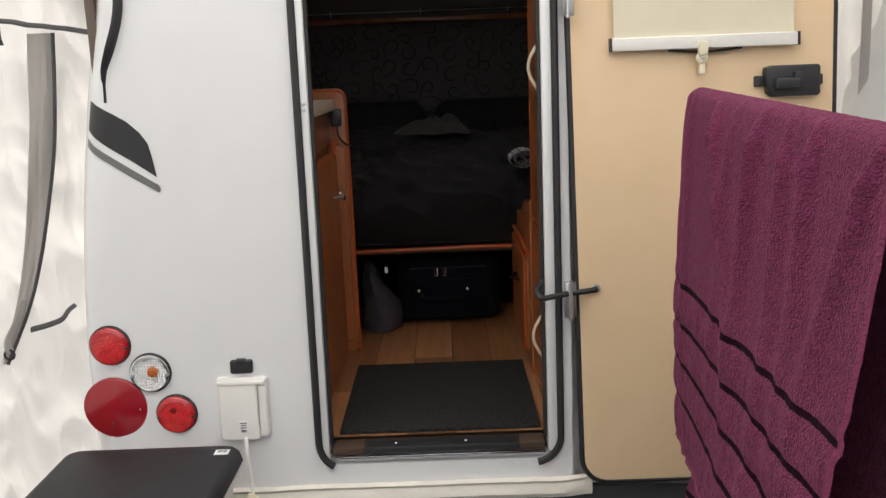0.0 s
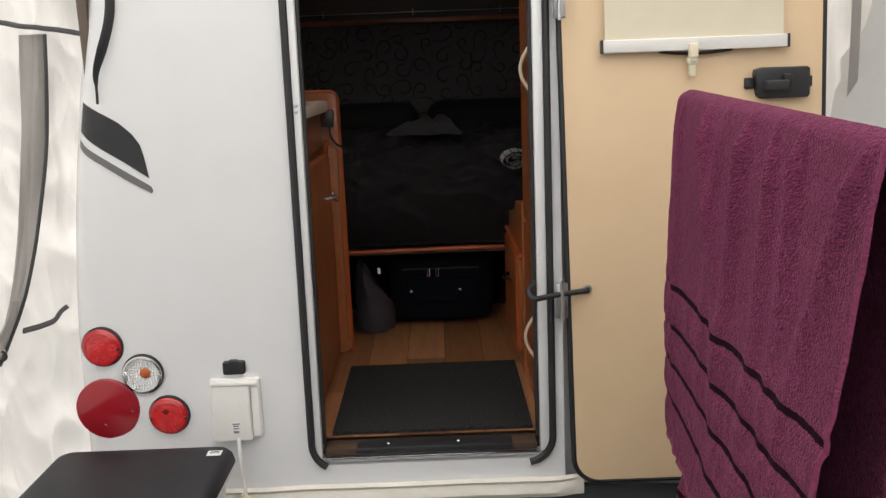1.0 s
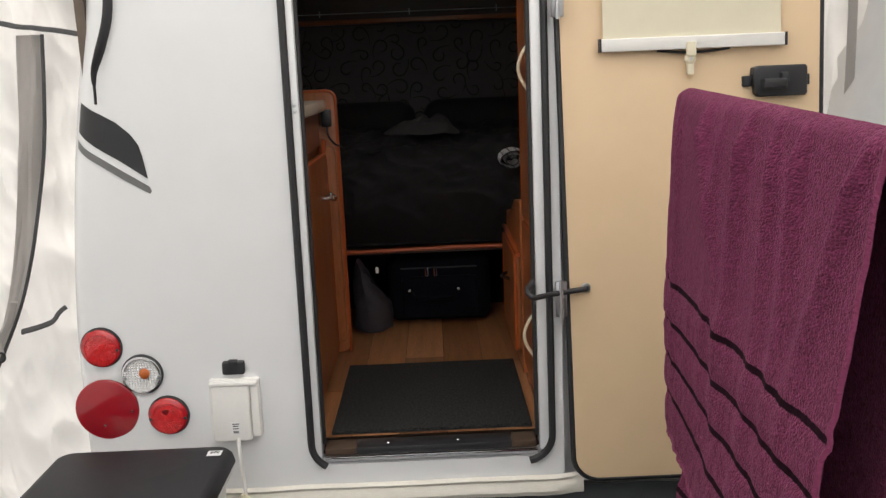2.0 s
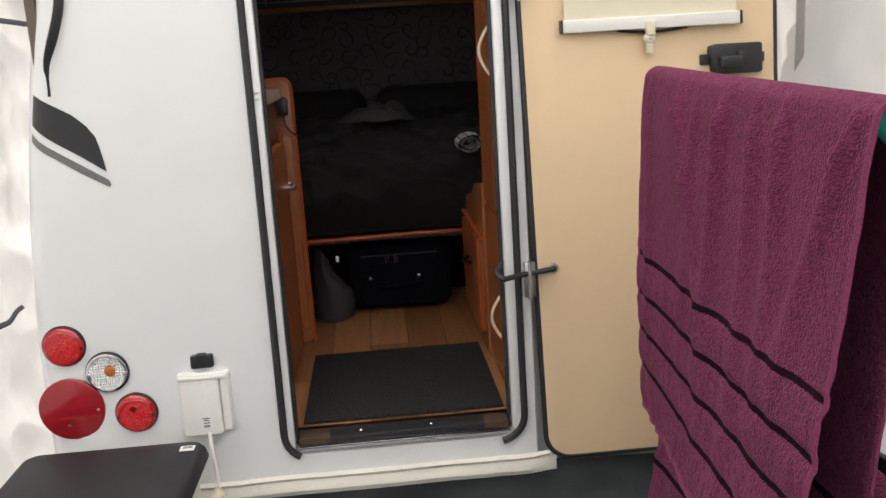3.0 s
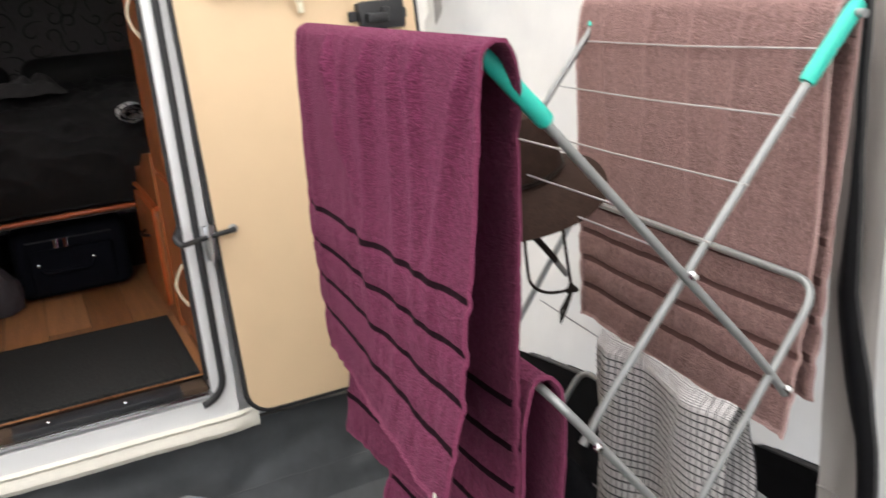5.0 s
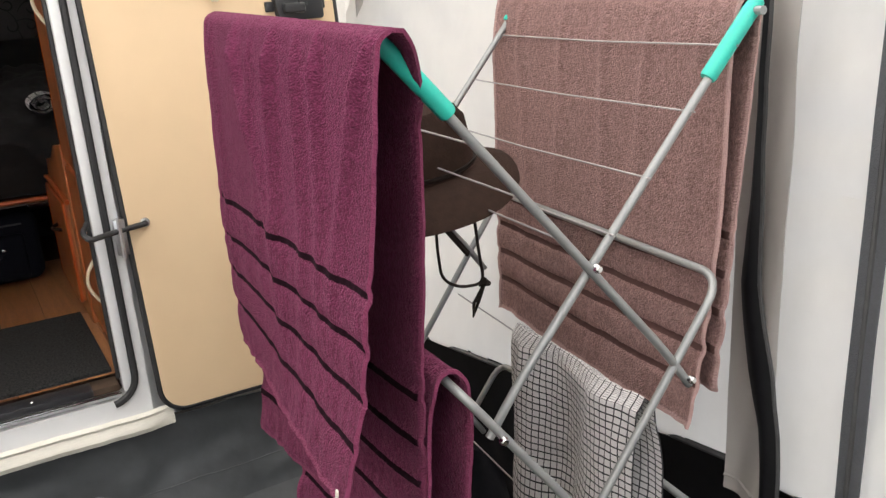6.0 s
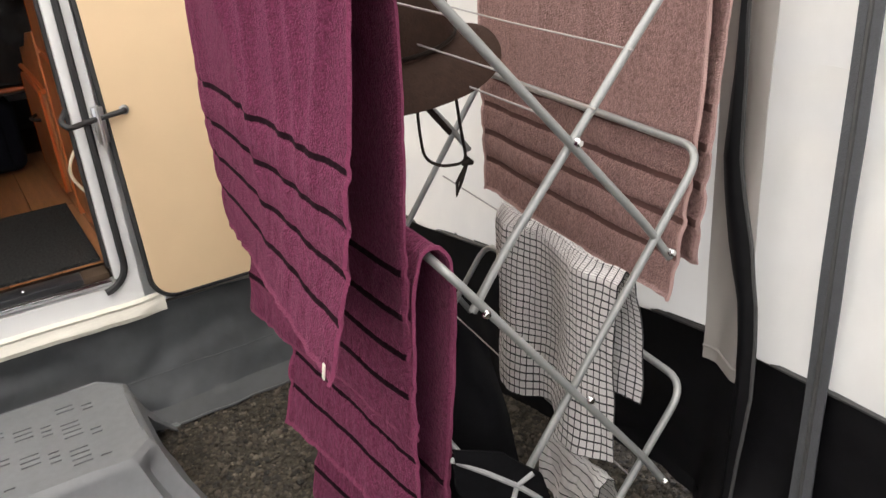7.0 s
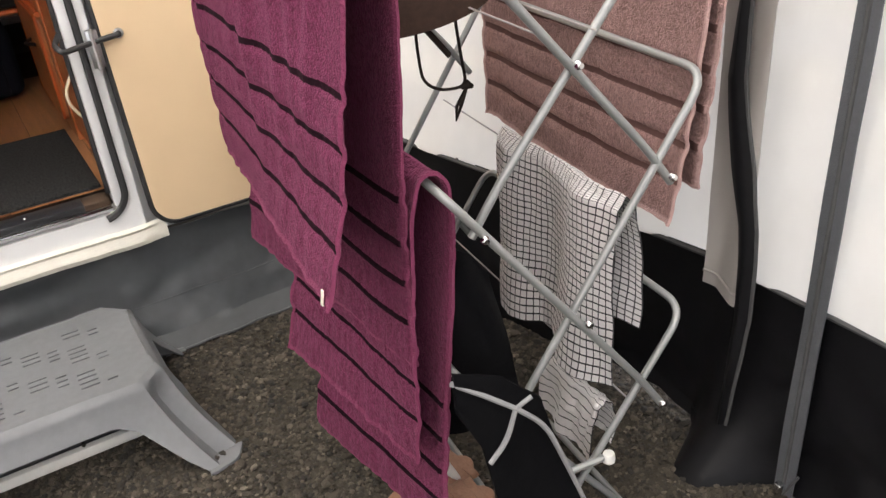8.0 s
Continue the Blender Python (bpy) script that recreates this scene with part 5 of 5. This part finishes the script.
# ---- towels ----
def drape(name, v0, v1, outer, inner, bands, tints, label, seed, ridges, gather=1.0, side=-1, skew=0.0, band_w=0.011, nu=200, back=0.0):
    """A towel over a bar along v. outer and inner: (u, z) points down each side, at the near end and at the far end.
    ridges: (place along the bar at the top, at the bands, height) of the pleats. back: how far the inner face starts in from the near end. side: -1 hangs its outer face towards lower u."""
    def profile(points):
        pl = rounded([Vector((p[0], 0, p[1])) for p in points], 0.06, 5)
        total = [0]
        for a, b in zip(pl, pl[1:]):
            total.append(total[-1] + (b - a).length)
        return [p.x for p in pl], [p.z for p in pl], total
    ends = [profile(p) for p in (*outer, *inner)]
    lo = (ends[0][2][-1] + ends[1][2][-1]) / 2
    li = (ends[2][2][-1] + ends[3][2][-1]) / 2
    nv = 260
    split = lo / (lo + li)

    def down(end, t):
        xs, zs, total = end
        return float(np.interp(t * total[-1], total, xs)), float(np.interp(t * total[-1], total, zs))

    lines_o, lines_i = [[[down(e, k / 400) for k in range(401)] for e in pair] for pair in (ends[:2], ends[2:])]
    marks = sorted(bands)

    def place(a, b):
        """a along the bar, b from the outer hem over the bar to the inner hem."""
        if b < split:
            t, sign, length, lines = 1 - b / split, side, lo, lines_o
        else:
            t, sign, length, lines = (b - split) / (1 - split), -side, li, lines_i
        k = min(int(t * 400), 399)
        f = t * 400 - k
        pn, pf = [(q[k][0] + (q[k + 1][0] - q[k][0]) * f, q[k][1] + (q[k + 1][1] - q[k][1]) * f) for q in lines]
        x, z = pn[0] + (pf[0] - pn[0]) * a, pn[1] + (pf[1] - pn[1]) * a
        s = t * length
        hem = length - s
        v = v0 + (v1 - v0) * a
        grow = min(1.0, s / 0.06)
        reach = min(1.0, s / max(0.05, length - marks[-1]))
        past = max(0.0, marks[-1] - hem)
        out = 0.006 * wob(a * 3 + seed, s * 1.3, seed) * grow
        for top, low, height in ridges:
            d = a - top - (low - top) * reach - 0.010 * wob(s * 4, top * 9, seed)
            w = 0.012 + 0.022 * reach
            crest = math.exp(-(d / w) ** 2) + 0.30 * math.exp(-abs(d) / (w * 2.6))
            out += height * crest * (0.8 + 0.4 * wob(s * 3, top * 9, seed + 4)) * (1 - 0.5 * reach) * math.exp(-past / 0.16) * gather * grow * (1.0 if b < split else 0.12)
        # the pile puckers between the flat bands
        if hem < marks[-1] + 0.03:
            fade = min(1.0, (marks[-1] + 0.03 - hem) / 0.03)
            room = min(abs(hem - h) for h in marks)
            bulge = min(1.0, max(0.0, room - band_w / 2) / 0.012)
            out += fade * (0.0035 * bulge ** 0.5 + 0.0038 * bulge * wob(a * 17, hem * 13, seed + 5) + 0.0022 * bulge * wob(a * 40, hem * 30, seed + 6))
        out += 0.0009 * wob(a * 70 + seed, s * 60, seed + 7)
        edge = min(a, 1 - a) * abs(v1 - v0)
        out += 0.004 * math.exp(-(edge / 0.006) ** 2) + 0.003 * math.exp(-(hem / 0.006) ** 2)
        out += 0.0015 * wob(s * 16, a * 2, seed + 9) * math.exp(-edge / 0.02)
        v += 0.003 * gather * grow * wob(a * 7 + 5, s * 2, seed + 1) + skew * s * (1 - a)
        if b >= split:
            v += back * (1 - a) * min(1.0, s / 0.13)
        drop = 0.010 * wob(a * 5, 0, seed + 2) * max(0.0, 1 - hem / 0.25)
        return rk(x + out * sign, v, z + drop)

    mat = terry(name, *tints, bands, band_w, abs(v1 - v0), lo + li)
    return tagged(part(name, sheet_bm(nu, nv, place, 0.005, uv=(abs(v1 - v0), lo + li)), mat), label, "towel")


BANDS = (0.078, 0.142, 0.206, 0.272)
FAN = ((0.95, 0.90, 0.014), (0.74, 0.52, 0.022), (0.47, 0.48, 0.022), (0.36, 0.32, 0.017), (0.25, 0.22, 0.018), (0.04, 0.15, 0.022), (0.62, 0.63, 0.010))
upper = drape("plum_bath_towel", -0.058, 0.66,
      (((-0.268, 1.130), (-0.284, 1.122), (-0.290, 1.075), (-0.303, 0.95), (-0.321, 0.83), (-0.336, 0.723), (-0.352, 0.676), (-0.374, 0.600)),
       ((-0.315, 1.152), (-0.333, 1.145), (-0.340, 1.10), (-0.348, 0.826), (-0.343, 0.66), (-0.336, 0.555))),
      (((-0.268, 1.130), (-0.248, 1.110), (-0.226, 1.05), (-0.230, 0.925), (-0.241, 0.797), (-0.255, 0.655), (-0.258, 0.525), (-0.263, 0.422)),
       ((-0.315, 1.152), (-0.29, 1.125), (-0.275, 1.06), (-0.29, 0.8), (-0.33, 0.5), (-0.356, 0.37))),
      BANDS, PLUM, "plum terry bath towel with dark bands over the rack's top bar", 1.7, FAN, back=0.075)
tag = part("woven_tag", box_bm(-0.0012, 0.0012, -0.004, 0.004, -0.010, 0.010, 0.0005), RAIL_WHITE, upper, "small striped woven tag")
tag.matrix_world = Matrix.Translation(rk(-0.381, -0.030, 0.607)) @ pose(0, 0, 0, 0, 10, -10)
drape("plum_bath_towel", 0.012, 0.46,
      (((-0.205, 0.706), (-0.218, 0.700), (-0.231, 0.655), (-0.238, 0.58), (-0.250, 0.40), (-0.262, 0.252)),
       ((-0.235, 0.706), (-0.247, 0.690), (-0.260, 0.62), (-0.288, 0.45), (-0.340, 0.22))),
      (((-0.205, 0.706), (-0.190, 0.688), (-0.190, 0.61), (-0.208, 0.47), (-0.238, 0.25), (-0.252, 0.08)),
       ((-0.235, 0.706), (-0.215, 0.690), (-0.222, 0.60), (-0.272, 0.30), (-0.335, 0.03))),
      BANDS, PLUM, "plum terry bath towel hung on the rack's middle tier", 6.1, ((0.85, 0.78, 0.008), (0.55, 0.60, 0.012), (0.30, 0.33, 0.008), (0.1, 0.12, 0.006)), nu=160, gather=0.5)
drape("mauve_bath_towel", 0.02, 0.70,
      (((0.272, 1.134), (0.256, 1.12), (0.247, 1.06), (0.242, 0.844), (0.232, 0.73), (0.224, 0.66), (0.212, 0.57), (0.198, 0.50)),
       ((0.272, 1.15), (0.256, 1.14), (0.240, 1.06), (0.232, 0.80), (0.224, 0.485))),
      (((0.272, 1.134), (0.284, 1.12), (0.280, 1.05), (0.259, 0.80), (0.237, 0.55)),
       ((0.272, 1.15), (0.288, 1.14), (0.30, 1.06), (0.29, 0.80), (0.28, 0.55))),
      (0.07, 0.13, 0.19, 0.25), MAUVE, "dusty mauve terry bath towel over the rack's top bar", 3.3,
      ((0.85, 0.80, 0.008), (0.62, 0.66, 0.007), (0.45, 0.42, 0.009), (0.26, 0.30, 0.007), (0.08, 0.12, 0.008)), gather=0.9, band_w=0.013, skew=0.03)


def cotton(name, mat, v0, v1, outer, inner, label, seed, slack=1.0):
    def run(pl, t):
        k = min(int(t * (len(pl) - 1)), len(pl) - 2)
        f = t * (len(pl) - 1) - k
        return Vector((pl[k][0], 0, pl[k][1])).lerp(Vector((pl[k + 1][0], 0, pl[k + 1][1])), f)
    line = [*outer[::-1], *inner[1:]]
    length = sum(math.dist(a, b) for a, b in zip(line, line[1:]))

    def place(a, b):
        p = run(line, b)
        drop = abs(b - len(outer) / len(line))
        fold = 0.020 * slack * math.sin(a * 11 + seed) * drop * 2 + 0.010 * wob(a * 4, b * 3, seed) + 0.004 * wob(a * 14, b * 12, seed)
        return rk(p.x + fold, v0 + (v1 - v0) * a + 0.015 * wob(b * 3, a * 3, seed), p.z + 0.012 * wob(a * 3, b, seed + 2) * drop * 2)
    bm = sheet_bm(60, 90, place, 0.002, uv=(abs(v1 - v0), length))
    return tagged(part(name, bm, mat), label, "tea towel")


cotton("checked_tea_towel", CHECK, 0.035, 0.40, [(0.10, 0.575), (0.085, 0.555), (0.078, 0.46), (0.072, 0.36), (0.065, 0.235)],
       [(0.10, 0.58), (0.118, 0.56), (0.125, 0.50), (0.125, 0.42), (0.12, 0.33)], "white tea towel with black check over a rack wire", 2.0)
cotton("striped_tea_towel", STRIPED, 0.045, 0.215, [(0.08, 0.195), (0.068, 0.185), (0.060, 0.15), (0.055, 0.115), (0.050, 0.075)],
       [(0.08, 0.195), (0.092, 0.185), (0.096, 0.16), (0.096, 0.13), (0.094, 0.10)], "white tea towel with thin black stripes on the lowest wire", 5.0, slack=0.25)


def build_hat():
    hat = thing("felt_hat", rk(-0.04, 0.36, 0.9), "dark brown felt hat with chin cord hung on the rack", "hat")
    m = RACK @ Matrix.Translation((-0.09, 0.36, 0.89)) @ pose(0, 0, 0, 6, -8, 0)

    def brim(a, b):
        t = a * 2 * math.pi
        r = 0.082 + 0.062 * b
        return m @ Vector((r * 1.12 * math.cos(t), r * math.sin(t), -0.012 * b - 0.045 * b * b * (0.6 - 0.4 * math.cos(2 * t)) + 0.008 * b * math.sin(3 * t)))
    part("brim", sheet_bm(48, 8, brim, 0.004), HAT, hat)
    prof = [(0.084, 0.0), (0.082, 0.04), (0.078, 0.08), (0.066, 0.108), (0.045, 0.118), (0.02, 0.112), (0, 0.108)]
    bm = lathe_bm(prof, Matrix.Identity(4), 40)
    for v in bm.verts:
        v.co.x *= 1.12
        v.co.z -= 0.02 * math.exp(-(v.co.y / 0.025) ** 2) * (v.co.z > 0.1)
        v.co = m @ v.co
    part("crown", bm, HAT, hat)
    part("band", tube_bm([m @ Vector((0.094 * math.cos(t), 0.085 * math.sin(t), 0.012)) for t in [k * math.pi / 20 for k in range(40)]], 0.006, 6, closed=True, flat=0.5), CORD, hat)
    cord = [rk(-0.09, 0.30, 0.86), rk(-0.092, 0.30, 0.78), rk(-0.088, 0.30, 0.725), rk(-0.06, 0.30, 0.705), rk(-0.013, 0.30, 0.702), rk(-0.02, 0.30, 0.76), rk(-0.028, 0.30, 0.86)]
    part("chin_cord", tube_bm(rounded(cord, 0.02, 5), 0.0026, 8), CORD, hat)
    knot = part("cord_knot", tube_bm([rk(-0.024, 0.30, 0.702), rk(-0.013, 0.298, 0.706), rk(-0.004, 0.30, 0.700)], [0.004, 0.008, 0.004], 8), CORD, hat)
    for du in (-0.022, -0.014):
        part("cord_tail", tube_bm([rk(-0.013, 0.30, 0.702), rk(du - 0.012, 0.30, 0.672), rk(-0.037, 0.30, 0.648)], [0.003, 0.003, 0.001], 6), CORD, knot)
    tagged(part("dark_strap", tube_bm([rk(-0.13, 0.30, 0.885), rk(-0.101, 0.30, 0.841), rk(-0.039, 0.30, 0.758)], 0.0065, 8, flat=0.6), CORD), "short dark leather strap hanging on the rack", "strap")


def build_black_garment():
    g = thing("black_jacket", rk(-0.1, 0.2, 0.3), "black neoprene jacket with grey piping hung low on the rack", "jacket")

    def torso(a, b):
        top = 0.61 - 0.16 * a ** 1.5
        low = 0.20
        z = top + (low - top) * b
        u = -0.25 + (0.175 + 0.035 * b) * a
        return rk(u, 0.15 - 0.05 * math.sin(a * 2.6) + 0.018 * wob(a * 4, b * 3, 2) + 0.03 * (1 - b), z)
    part("torso", sheet_bm(40, 50, torso, 0.006), BLACK_CLOTH, g)

    def tail(a, b):
        top = [(-0.225, 0.43), (-0.15, 0.395), (-0.09, 0.335), (-0.05, 0.19), (-0.008, 0.063), (0.02, -0.028)]
        low = [(-0.225, 0.36), (-0.19, 0.283), (-0.171, 0.169), (-0.16, 0.09), (-0.15, 0.0), (-0.14, -0.028)]
        k = min(int(a * 5), 4)
        f = a * 5 - k
        p, q = [Vector(e[k]).lerp(Vector(e[k + 1]), f) for e in (top, low)]
        p = p.lerp(q, b)
        return rk(p.x, -0.030 + 0.005 * wob(a * 5, b * 3, 6), p.y)
    part("tail", sheet_bm(40, 40, tail, 0.006), BLACK_CLOTH, g)
    for pts in (((-0.228, -0.034, 0.415), (-0.184, -0.038, 0.38), (-0.134, -0.038, 0.335)),
                ((-0.134, -0.038, 0.335), (-0.151, -0.038, 0.281), (-0.181, -0.038, 0.251)),
                ((-0.134, -0.038, 0.335), (-0.086, -0.038, 0.284), (-0.051, -0.038, 0.189), (-0.019, -0.038, 0.094), (0.01, -0.038, 0.0)),
                ((-0.134, -0.038, 0.335), (-0.107, -0.038, 0.346))):
        part("piping", tube_bm(rounded([rk(*p) for p in pts], 0.04), 0.0042, 8), GREY_PIPE, g, "silver-grey piping")
    legs = thing("white_chair_leg", rk(-0.2, 0.1, 0.1), "pale metal chair tube standing behind the rack", "tube")
    part("tube", tube_bm([rk(-0.25, 0.24, 0.25), rk(-0.13, 0.20, GROUND_Z + 0.01)], 0.009, 10), WHITE_PLASTIC, legs)


def build_sandals():
    for k, (x, y, turn) in enumerate(((0.548, 1.125, 8), (0.535, 1.045, 0))):
        s = thing("sandal", (x, y, GROUND_Z), "tan leather sandal with crossed straps on the gravel", "sandal", "pair of sandals")
        m = Matrix.Translation((x, y, GROUND_Z + 0.014)) @ pose(0, 0, 0, 0, 0, turn)
        outline = [(0.105 * math.cos(t), (0.042 + 0.006 * math.cos(t)) * math.sin(t)) for t in [j * math.pi / 16 for j in range(32)]]
        part("sole", slab_bm(outline, lambda a, b, d: m @ Vector((a, b, 0.012 - d)), 0.022, 0.004), TAN, s)
        for at_x, wide, h in ((-0.035, 0.030, 0.040), (0.030, 0.024, 0.036), (0.056, 0.022, 0.031), (0.080, 0.016, 0.022)):
            def strap(a, b):
                t = math.pi * a
                return m @ Vector((at_x + wide * (b - 0.5) - 0.012 * math.sin(t), -0.046 * (1 - 1.6 * max(0.0, at_x - 0.05)) * math.cos(t), 0.008 + h * math.sin(t) ** 0.7))
            part("strap", sheet_bm(16, 4, strap, 0.003), TAN, s)
        part("centre_strap", sheet_bm(20, 4, lambda a, b: m @ Vector((0.02 + 0.07 * a, 0.016 * (b - 0.5), 0.048 - 0.022 * a - 0.10 * a ** 4 * 0.2)), 0.003), TAN, s)


build_hat(), build_black_garment(), build_sandals()
build_floor()
